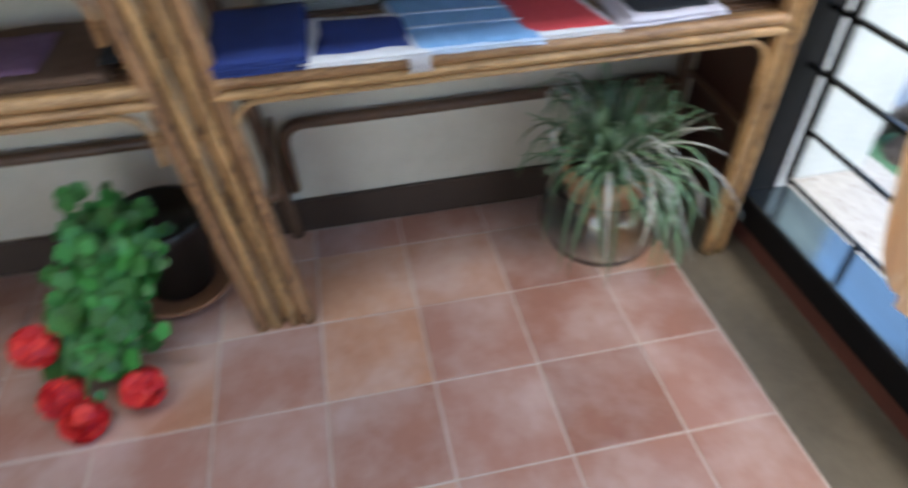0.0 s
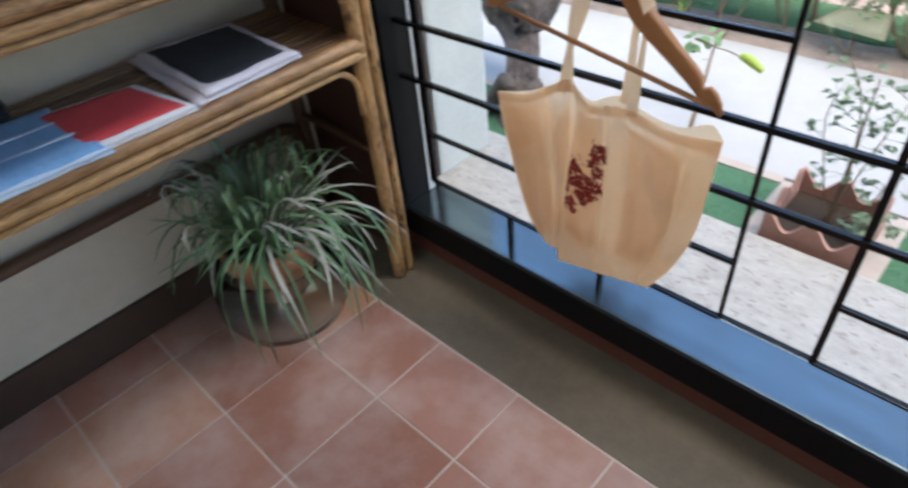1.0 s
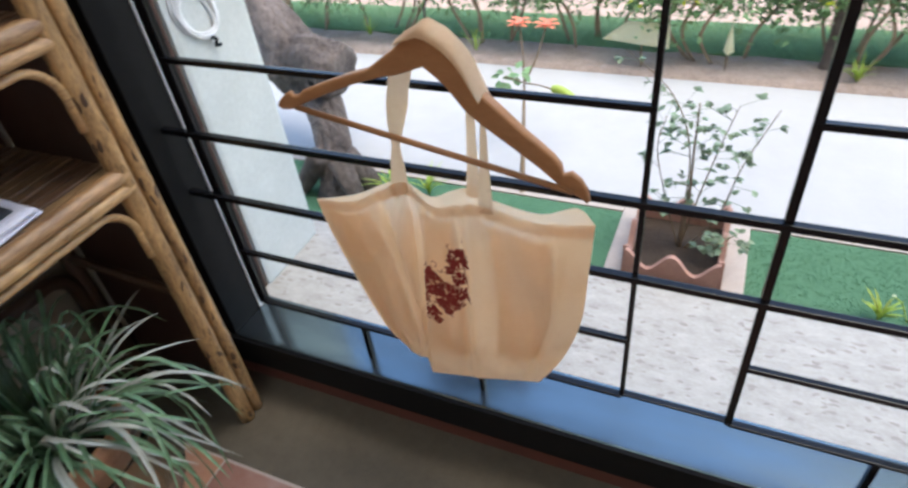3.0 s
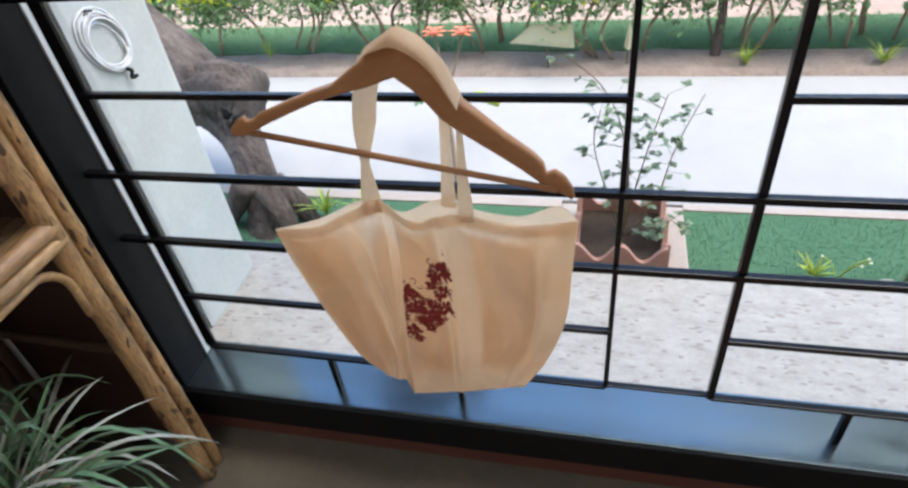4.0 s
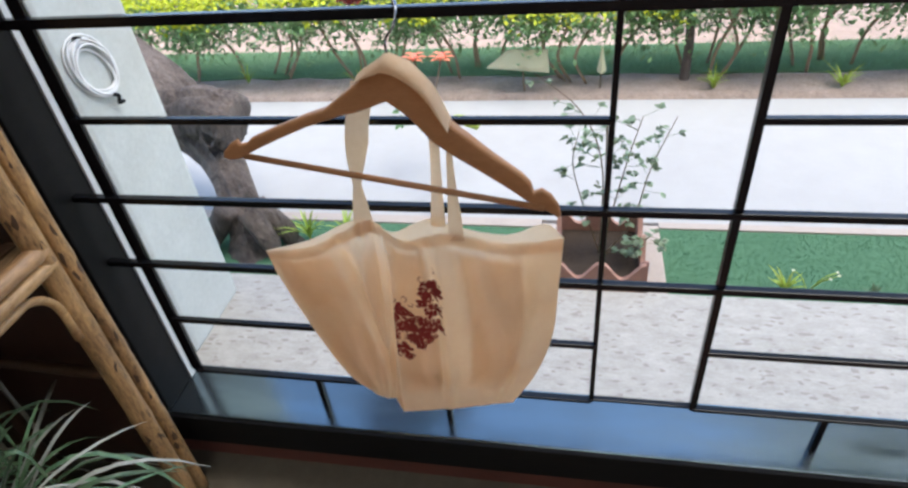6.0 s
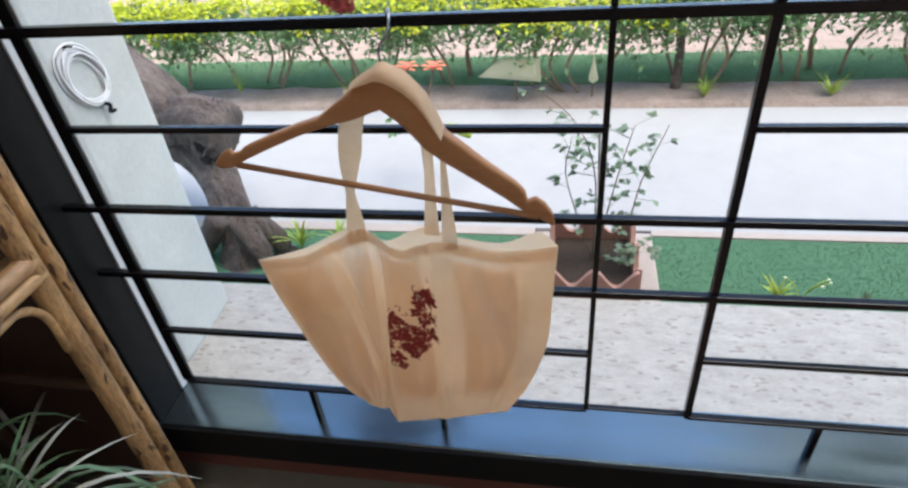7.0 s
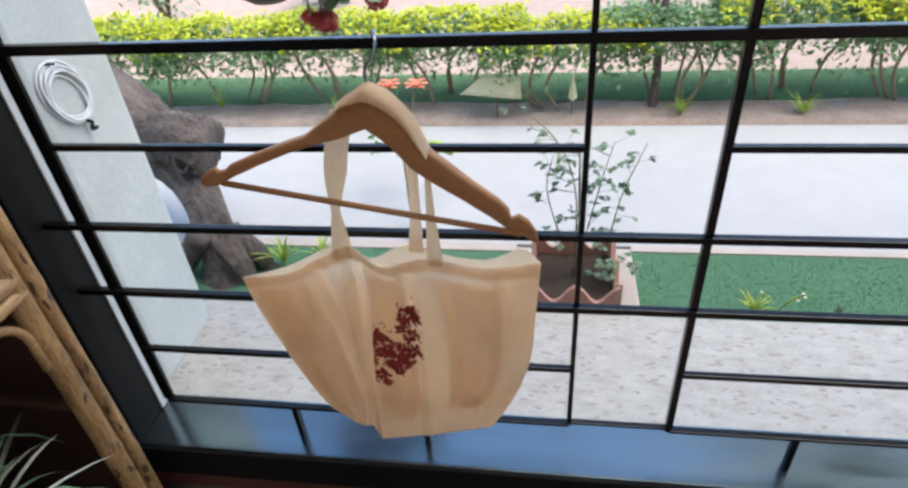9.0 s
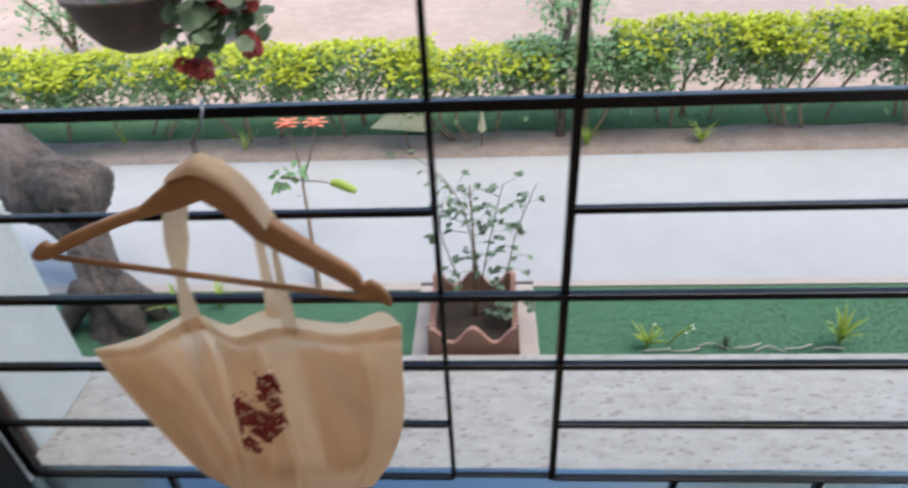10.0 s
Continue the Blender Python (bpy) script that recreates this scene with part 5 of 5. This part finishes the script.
twiggy("rose_bush", "thin-stemmed rose bush with sparse small leaves in the planter", [
    [(0.535, 2.02, 0.12), (0.537, 2.03, 0.25), (0.532, 2.03, 0.36), (0.528, 2.04, 0.47)],
    [(0.535, 2.02, 0.12), (0.555, 2.03, 0.25), (0.58, 2.04, 0.38), (0.60, 2.04, 0.47)],
    [(0.545, 2.02, 0.12), (0.60, 2.04, 0.20), (0.63, 2.06, 0.33), (0.675, 2.08, 0.45)],
    [(0.53, 2.02, 0.12), (0.49, 2.03, 0.24), (0.46, 2.03, 0.36), (0.47, 2.03, 0.44)],
    [(0.545, 2.02, 0.12), (0.61, 2.0, 0.16), (0.64, 2.0, 0.19)],
    [(0.53, 2.03, 0.12), (0.525, 2.05, 0.34), (0.475, 2.06, 0.47), (0.375, 2.06, 0.56)],
], ROSE_LEAF, 0.017, 19, 7, (0.535, 2.02, GROUND), "bush", 0.0044)
lilies = twiggy("flowering_plant", "slender plant with coral flowers leaning over the path", [
    [(0.115, 2.145, 0.09), (0.098, 2.21, 0.155), (0.070, 2.31, 0.225), (0.042, 2.405, 0.292)],
], PLANT_LEAF, 0.006, 1, 9, (0.115, 2.145, GROUND), "plant", 0.0095)
FORK = Vector((0.042, 2.405, 0.290))
for q in ((0.006, 2.48, 0.432), (0.087, 2.475, 0.434)):
    q = Vector(q)
    part("stem", tube(smooth_path([FORK, FORK.lerp(q, 0.5) + Vector((0.004, 0, -0.008)), q], 6), 0.0028, 6), STEM, lilies, smooth=True)
    b2 = bmesh.new()
    for k in range(16):
        a = 2 * math.pi * k / 16
        add_leaf(b2, q + Vector((0.012 * math.cos(3 * a), 0.008 * math.sin(3 * a), 0.006 * math.sin(5 * a))), (math.cos(a), math.sin(a), 0.35), (0, 0, 1), 0.026, 0.015, 0.3)
    part("flower", b2, ORANGE, lilies, "coral flower")
for q in ((0.125, 2.41, 0.276), (-0.020, 2.41, 0.300)):
    part("stem", tube(smooth_path([FORK, FORK.lerp(Vector(q), 0.5) + Vector((0, 0, 0.004)), q], 4), 0.0020, 5), STEM, lilies, smooth=True)
pod = smooth_path([(0.120, 2.41, 0.279), (0.140, 2.41, 0.277), (0.165, 2.405, 0.268), (0.192, 2.40, 0.256)], 6)
part("bud", tube(pod, [0.006 + 0.008 * math.sin(math.pi * (0.12 + 0.76 * i / (len(pod) - 1))) for i in range(len(pod))], 10), TUFT_LEAF, lilies, "plump yellow-green bud", True)
rl = random.Random(12)
for k in range(16):
    b2 = bmesh.new()
    q = Vector((-0.012 + rl.gauss(0, 0.020), 2.41 + rl.gauss(0, 0.012), 0.297 + rl.gauss(0, 0.012)))
    add_leaf(b2, q, (rl.gauss(-0.3, 0.8), rl.gauss(0, 0.6), rl.gauss(0, 0.6)), (0, -0.5, 1), rl.uniform(0.03, 0.045), 0.022, 0.2)
    part("leaf", b2, HEDGE_GREEN, lilies)


def tuft(at, n, tall, seed, mat=TUFT_LEAF, label="tuft of fresh yellow-green grassy leaves", wide=0.5):
    ob = thing("grass_tuft", label, "grass tuft", at, "tufts in the garden")
    r = random.Random(seed)
    b = bmesh.new()
    for i in range(n):
        a = r.uniform(0, 6.283)
        h = tall * r.uniform(0.5, 1.0)
        d = Vector((math.cos(a), math.sin(a), 0)) * h * r.uniform(0.2, 1.0) * wide
        p = Vector(at)
        add_blade(b, [p + d * (s ** 1.4) + Vector((0, 0, h * s * (1.15 - 0.35 * s))) for s in (0, 0.25, 0.5, 0.75, 1.0)], 0.006, r)
    part("foliage", b, mat, ob)
    return ob


tuft((1.355, 1.935, GROUND), 46, 0.095, 1, wide=0.75)
tuft((0.925, 1.925, GROUND), 26, 0.06, 2, TUFT_LEAF, "small tuft of yellow-green leaves in the lawn", 0.9)
tuft((1.10, 1.925, GROUND), 12, 0.035, 3, PLANT_LEAF, "small tuft of grey-green leaves", 0.9)
tuft((-0.23, 2.06, GROUND), 26, 0.11, 4, TUFT_LEAF, "tuft of strap leaves at the tree's foot", 1.0)
tuft((-0.13, 2.08, GROUND), 20, 0.09, 5, TUFT_LEAF, "tuft of strap leaves at the tree's foot", 1.0)
tuft((1.34, 2.98, GROUND), 26, 0.10, 6, wide=1.1)
tuft((0.93, 2.98, GROUND), 26, 0.10, 7, wide=1.2)
tuft((-0.35, 2.99, GROUND), 8, 0.12, 17, wide=0.7)
tuft((-0.86, 3.06, GROUND), 10, 0.11, 8, wide=0.7)
tuft((2.2, 3.06, GROUND), 14, 0.08, 9, wide=0.9)

# withered twigs and crumbs of soil along the near edge of the lawn
DRY = material("dry_twig", (0.30, 0.27, 0.23), (0.50, 0.47, 0.42), 20, 0.9)
rt = random.Random(31)
for k in range(7):
    x0, y0 = 0.93 + 0.062 * k + rt.uniform(-0.02, 0.02), 1.915 + rt.uniform(-0.008, 0.016)
    line = [(x0, y0, GROUND + 0.004), (x0 + 0.03, y0 + rt.uniform(-0.012, 0.012), GROUND + 0.010), (x0 + 0.065, y0 + rt.uniform(-0.015, 0.015), GROUND + 0.005)]
    twig = thing("twig", "pale dry twig lying on the lawn's edge", "twig", (x0, y0, GROUND), "dry twigs on the lawn")
    part("stick", tube(smooth_path(line, 4), 0.0022, 5), DRY, twig, smooth=True)
sprig = thing("flowering_weed", "small weed with tiny white flowers in the lawn", "weed", (0.975, 1.935, GROUND))
for k in range(4):
    a = rt.uniform(0, 6.283)
    tip = Vector((0.975 + 0.05 * math.cos(a), 1.935 + 0.03 * math.sin(a), GROUND + rt.uniform(0.035, 0.06)))
    part("stem", tube(smooth_path([(0.975, 1.935, GROUND), Vector((0.975, 1.935, GROUND)).lerp(tip, 0.5) + Vector((0, 0, 0.012)), tip], 4), 0.0012, 5), TUFT_LEAF, sprig, smooth=True)
    bq = bmesh.new()
    for m in range(5):
        add_leaf(bq, tip, (math.cos(1.257 * m), math.sin(1.257 * m), 0.3), (0, 0, 1), 0.0042, 0.0032, 0.2)
    part("flower", bq, CREAM, sprig, "tiny white flower")

# cream card on a stake by the hedge
card = thing("garden_marker", "cream card on a thin leaning stake in the soil bed", "garden marker", (0.275, 2.97, GROUND))
bm = bmesh.new()
cq = [(0.140, 2.945, 0.205), (0.220, 2.965, 0.264), (0.360, 2.955, 0.266), (0.365, 2.935, 0.188)]
rowsc = []
for i in range(7):
    s = i / 6
    lo = Vector(cq[0]).lerp(Vector(cq[3]), s)
    hi = Vector(cq[1]).lerp(Vector(cq[2]), s)
    rowsc.append([bm.verts.new(lo.lerp(hi, t) + Vector((0, 0, 0.006 * math.sin(s * 3.0) * math.sin(t * 3.1)))) for t in (0, 0.25, 0.5, 0.75, 1)])
for a, c in zip(rowsc, rowsc[1:]):
    for k in range(4):
        bm.faces.new((a[k], a[k + 1], c[k + 1], c[k]))
bmesh.ops.solidify(bm, geom=bm.faces[:], thickness=0.002)
part("card", bm, CREAM, card, smooth=True)
part("stake", tube([(0.270, 2.958, 0.222), (0.275, 2.97, 0.09)], 0.0035, 6), STEM, card)

small = thing("garden_marker", "small cream folded card on a stake in the soil bed", "garden marker", (0.545, 2.985, GROUND))
bm = bmesh.new()
va = [bm.verts.new(q) for q in ((0.530, 2.985, 0.172), (0.564, 2.98, 0.174), (0.545, 2.995, 0.266), (0.545, 2.965, 0.166))]
bm.faces.new((va[0], va[3], va[2]))
bm.faces.new((va[3], va[1], va[2]))
bmesh.ops.solidify(bm, geom=bm.faces[:], thickness=0.002)
part("card", bm, CREAM, small)
part("stake", tube([(0.545, 2.985, 0.20), (0.545, 2.985, 0.085)], 0.003, 6), STEM, small)

# hedge of golden shrubs
def shrub(seed, label, golden=True):
    ob = thing("hedge_shrub", label, "shrub", (0, 0, 0), "hedge shrubs")
    r = random.Random(seed)
    for k in range(5):
        a = r.uniform(0, 6.283)
        foot = Vector((0.10 * math.cos(a), 0.06 * math.sin(a), 0.0))
        part("stem", tube(smooth_path([foot, foot * 1.5 + Vector((r.gauss(0, 0.02), 0, 0.13)), foot * 2.0 + Vector((r.gauss(0, 0.04), r.gauss(0, 0.02), 0.29))], 4), 0.0058, 6), HEDGE_STEM, ob, smooth=True)
    lo, hi = bmesh.new(), bmesh.new()
    for i in range(3000):
        u, v = r.uniform(-1, 1), r.uniform(-1, 1)
        x, y = 0.30 * u, 0.16 * v
        top = 0.372 - 0.05 * v * v + 0.03 * noise.noise(Vector((x * 8 + seed, y * 8, 0))) - 0.02 * u * u
        z = top - abs(r.gauss(0, 0.10))
        if z < 0.185 + 0.07 * noise.noise(Vector((x * 12 + seed * 3, y * 12, 1.0))):
            continue
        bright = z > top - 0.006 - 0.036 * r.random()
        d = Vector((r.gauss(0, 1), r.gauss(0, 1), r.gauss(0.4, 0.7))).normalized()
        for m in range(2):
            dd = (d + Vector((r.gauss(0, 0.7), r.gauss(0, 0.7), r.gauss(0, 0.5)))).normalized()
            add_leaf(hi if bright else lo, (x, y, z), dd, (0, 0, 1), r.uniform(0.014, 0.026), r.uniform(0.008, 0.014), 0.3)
    for i in range(240):
        u, v = r.uniform(-1, 1), r.uniform(-1, 1)
        x, y = 0.31 * u, 0.17 * v
        z = 0.376 - 0.05 * v * v + 0.03 * noise.noise(Vector((x * 8 + seed, y * 8, 0))) - 0.02 * u * u - r.random() * 0.010
        add_leaf(hi, (x, y, z), (r.gauss(0, 1), r.gauss(-0.3, 1), r.gauss(0.3, 0.5)), (0, 0, 1), r.uniform(0.020, 0.034), r.uniform(0.012, 0.018), 0.3)
    for i in range(100):
        x, y, z = r.uniform(-0.29, 0.29), r.uniform(-0.14, 0.14), r.uniform(0.09, 0.24)
        add_leaf(lo, (x, y, z), (r.gauss(0, 1), r.gauss(0, 1), r.gauss(0.2, 0.6)), (0, 0, 1), r.uniform(0.02, 0.034), r.uniform(0.010, 0.016), 0.3)
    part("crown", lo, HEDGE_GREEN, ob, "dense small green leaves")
    part("crown_top", hi, HEDGE_YELLOW if golden else HEDGE_GREEN, ob, "golden yellow upper leaves" if golden else "")
    return ob


first = [shrub(s, "clipped golden-topped hedge shrub on thin stems") for s in (1, 2, 3)]
first.append(shrub(4, "plain green hedge shrub among the golden ones", False))
rnd = random.Random(77)
for i in range(17):
    x = -3.3 + i * 0.42
    src = first[3 if i in (10,) else i % 3]
    m = Matrix.Translation((x + rnd.uniform(-0.03, 0.03), 3.12 + rnd.uniform(-0.03, 0.03), GROUND + 0.004)) @ Matrix.Rotation(rnd.choice((0.0, math.pi)) + rnd.uniform(-0.2, 0.2), 4, "Z") @ Matrix.Diagonal((1.0, 1.0, 1.10 if i > 10 else 0.90 if i in (9, 10) else 0.97, 1.0))
    if i < 3 or i == 10:
        src.matrix_basis = m
    else:
        copy_thing(src, m)

# stout trunk among the hedge stems
stump = thing("young_tree", "young tree with a stout dark trunk rising through the hedge", "tree", (0.84, 3.06, GROUND))
part("trunk", tube(smooth_path([(0.84, 3.06, 0.08), (0.845, 3.07, 0.22), (0.84, 3.09, 0.36), (0.86, 3.12, 0.55)], 6), [0.019 - 0.0004 * i for i in range(19)], 10, 0.2), BARK, stump, smooth=True)
lb = bmesh.new()
for i in range(130):
    p = Vector((0.87 + rnd.gauss(0, 0.07), 3.13 + rnd.gauss(0, 0.05), 0.52 + rnd.gauss(0, 0.05)))
    add_leaf(lb, p, (rnd.gauss(0, 1), rnd.gauss(0, 1), rnd.gauss(0.2, 0.6)), (0, 0, 1), rnd.uniform(0.02, 0.034), rnd.uniform(0.010, 0.016), 0.3)
part("crown", lb, HEDGE_GREEN, stump, "loose green leaves")

# unseen tree east of the view, added to darken the sill's reflection
shade = thing("shade_tree", "unseen tall leafy tree, added to darken the sill's reflection", "tree", (4.6, 5.0, GROUND))
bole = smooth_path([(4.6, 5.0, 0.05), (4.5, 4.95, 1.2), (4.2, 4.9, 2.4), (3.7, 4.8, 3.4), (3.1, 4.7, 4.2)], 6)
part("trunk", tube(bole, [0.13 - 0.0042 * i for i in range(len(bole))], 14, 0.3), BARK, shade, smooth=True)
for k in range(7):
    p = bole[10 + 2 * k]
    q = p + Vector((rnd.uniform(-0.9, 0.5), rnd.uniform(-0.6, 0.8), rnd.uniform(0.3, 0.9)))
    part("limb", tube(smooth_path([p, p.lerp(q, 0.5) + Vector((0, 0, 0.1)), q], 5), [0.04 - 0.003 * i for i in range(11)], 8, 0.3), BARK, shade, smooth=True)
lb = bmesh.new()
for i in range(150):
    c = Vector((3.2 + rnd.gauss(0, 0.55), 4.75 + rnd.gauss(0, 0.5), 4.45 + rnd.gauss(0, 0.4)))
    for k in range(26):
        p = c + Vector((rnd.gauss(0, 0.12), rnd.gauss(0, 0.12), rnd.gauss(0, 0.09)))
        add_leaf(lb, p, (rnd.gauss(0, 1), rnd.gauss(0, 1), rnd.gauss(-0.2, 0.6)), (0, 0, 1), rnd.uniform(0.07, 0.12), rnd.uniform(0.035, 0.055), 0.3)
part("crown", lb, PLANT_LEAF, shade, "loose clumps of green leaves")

# loose shrubs on the earth behind
def bush(seed, at, r0, tall, mat, label):
    ob = thing("bush", label, "bush", at, "bushes behind the hedge")
    r = random.Random(seed)
    lb = bmesh.new()
    for k in range(6):
        a = r.uniform(0, 6.283)
        end = Vector(at) + Vector((math.cos(a) * r0 * 0.7, math.sin(a) * r0 * 0.7, tall * r.uniform(0.6, 1.0)))
        line = smooth_path([at, Vector(at).lerp(end, 0.4) + Vector((0, 0, tall * 0.15)), end], 6)
        part("stem", tube(line, [0.011 - 0.0006 * i for i in range(len(line))], 6), STEM, ob, smooth=True)
        for i in range(70):
            p = line[r.randint(3, len(line) - 1)] + Vector((r.gauss(0, r0 * 0.25), r.gauss(0, r0 * 0.25), r.gauss(0, tall * 0.12)))
            add_leaf(lb, p, (r.gauss(0, 1), r.gauss(0, 1), r.gauss(0.3, 0.6)), (0, 0, 1), r.uniform(0.03, 0.055), r.uniform(0.015, 0.025), 0.3)
    part("crown", lb, mat, ob)
    return ob


bush(1, (0.98, 4.15, GROUND + 0.01), 0.22, 0.42, HEDGE_GREEN, "loose dark green bush behind the hedge")
bush(2, (-1.75, 4.3, GROUND), 0.3, 0.45, HEDGE_GREEN, "loose green bush on the bare earth")
bush(3, (-0.9, 4.6, GROUND), 0.2, 0.25, PLANT_LEAF, "low grey-green bush on the bare earth")
bush(4, (2.9, 5.6, GROUND + 0.03), 0.4, 0.5, HEDGE_GREEN, "loose green bush on the bare earth")
bush(5, (0.1, 7.4, GROUND + 0.06), 0.5, 0.7, PLANT_LEAF, "far grey-green bush on the bare earth")
bush(6, (1.9, 7.0, GROUND + 0.06), 0.4, 0.6, HEDGE_GREEN, "far green bush on the bare earth")
bush(7, (-2.6, 6.6, GROUND + 0.05), 0.5, 0.7, HEDGE_GREEN, "far green bush on the bare earth")
for k in range(9):
    x, y = -2.2 + k * 0.66 + rnd.uniform(-0.2, 0.2), rnd.uniform(5.6, 7.5)
    st = thing("sapling", "thin pale bare sapling on the earth", "sapling", (x, y, GROUND), "bare saplings")
    part("trunk", tube(smooth_path([(x, y, GROUND), (x + rnd.gauss(0, 0.04), y, 0.6), (x + rnd.gauss(0, 0.08), y, 1.3)], 6), 0.016, 7), STEM, st, smooth=True)

# hanging basket with red flowers
basket = thing("hanging_planter", "brown bowl planter hanging on wires with red flowers", "hanging planter", (-0.10, 2.05, 0.78))
DUSKY = material("dusky_red_petal", (0.34, 0.03, 0.035), (0.52, 0.08, 0.075), 30, 0.6, spread=0.3, translucent=0.2)
BX, BY, BZ = -0.098, 2.05, 0.778
BOWL = material("brown_bowl", (0.055, 0.035, 0.028), (0.12, 0.08, 0.062), 16, 0.7, bump=0.3)
bm = lathe([(0.0, 0.0), (0.035, 0.004), (0.068, 0.025), (0.092, 0.06), (0.103, 0.10), (0.109, 0.102), (0.109, 0.112), (0.100, 0.112), (0.094, 0.098), (0.0, 0.092)], 32, (BX, BY, BZ))
part("bowl", bm, BOWL, basket, "brown clay bowl", True)
for k in range(3):
    a = 2 * math.pi * k / 3 + 0.4
    part("wire", tube([(BX + 0.10 * math.cos(a), BY + 0.10 * math.sin(a), BZ + 0.11), (BX, BY, BZ + 0.75)], 0.0015, 5), STEEL_GREY, basket)
part("hook_rod", tube([(BX, BY, BZ + 0.748), (BX, BY, 2.665)], 0.003, 6), STEEL_GREY, basket)
lb = bmesh.new()
for i in range(150):
    s = rnd.random()
    c = Vector((BX + 0.03, BY, BZ + 0.13)).lerp(Vector((0.10, 2.04, 0.83)), s) + Vector((rnd.gauss(0, 0.045), rnd.gauss(0, 0.04), rnd.gauss(0, 0.028)))
    if (c - Vector((BX, BY, c.z))).length < 0.12 and c.z < BZ + 0.115:
        c.z = BZ + 0.12 + rnd.random() * 0.05
    round_leaf(lb, c, (rnd.gauss(0, 0.5), -0.6 + rnd.gauss(0, 0.4), 0.8), rnd.uniform(0.012, 0.022), rnd)
part("leaves", lb, PLANT_LEAF, basket, "grey-green trailing leaves", True)
for h, r in (((0.012, 2.04, 0.742), 0.026), ((-0.012, 2.03, 0.748), 0.020), ((0.125, 2.03, 0.788), 0.026), ((0.088, 2.04, 0.862), 0.026), ((0.130, 2.05, 0.862), 0.024)):
    part("flower_head", flower_head(h, r, rnd, 26), DUSKY, basket, "dusky red flower head")
    part("stem", tube(smooth_path([(BX + 0.06, BY, BZ + 0.115), ((BX + 0.06 + h[0]) / 2, BY - 0.01, BZ + 0.135), h], 5), 0.002, 5), PLANT_LEAF, basket)

# ---- floor tiles ----
TS, JOINT = 0.230, 0.0048
tile_meshes = {}


def tile_mesh(w, d):
    key = (round(w, 3), round(d, 3))
    if key not in tile_meshes:
        me = mesh_of(box(-w / 2, w / 2, -d / 2, d / 2, -0.006, 0.0, bevel=0.0015), "tile")
        me.materials.append(TILE)
        tile_meshes[key] = me
    return tile_meshes[key]


rnd = random.Random(4)
ylines = [1.258, 1.062] + [0.824 - k * TS for k in range(14)] + [SY + 0.004]
xlines = [WX + 0.016, -0.447, -0.217, 0.005] + [0.230 + k * TS for k in range(11)] + [EX - 0.004]
for i in range(len(xlines) - 1):
    for j in range(len(ylines) - 1):
        w, d = xlines[i + 1] - xlines[i] - JOINT, ylines[j] - ylines[j + 1] - JOINT
        ob = new("tile", tile_mesh(w, d))
        ob.location = ((xlines[i] + xlines[i + 1]) / 2, (ylines[j] + ylines[j + 1]) / 2, rnd.uniform(-0.0012, 0.0012))
        ob.rotation_euler = (rnd.gauss(0, 0.003), rnd.gauss(0, 0.003), rnd.gauss(0, 0.003))
        ob.parent = floor
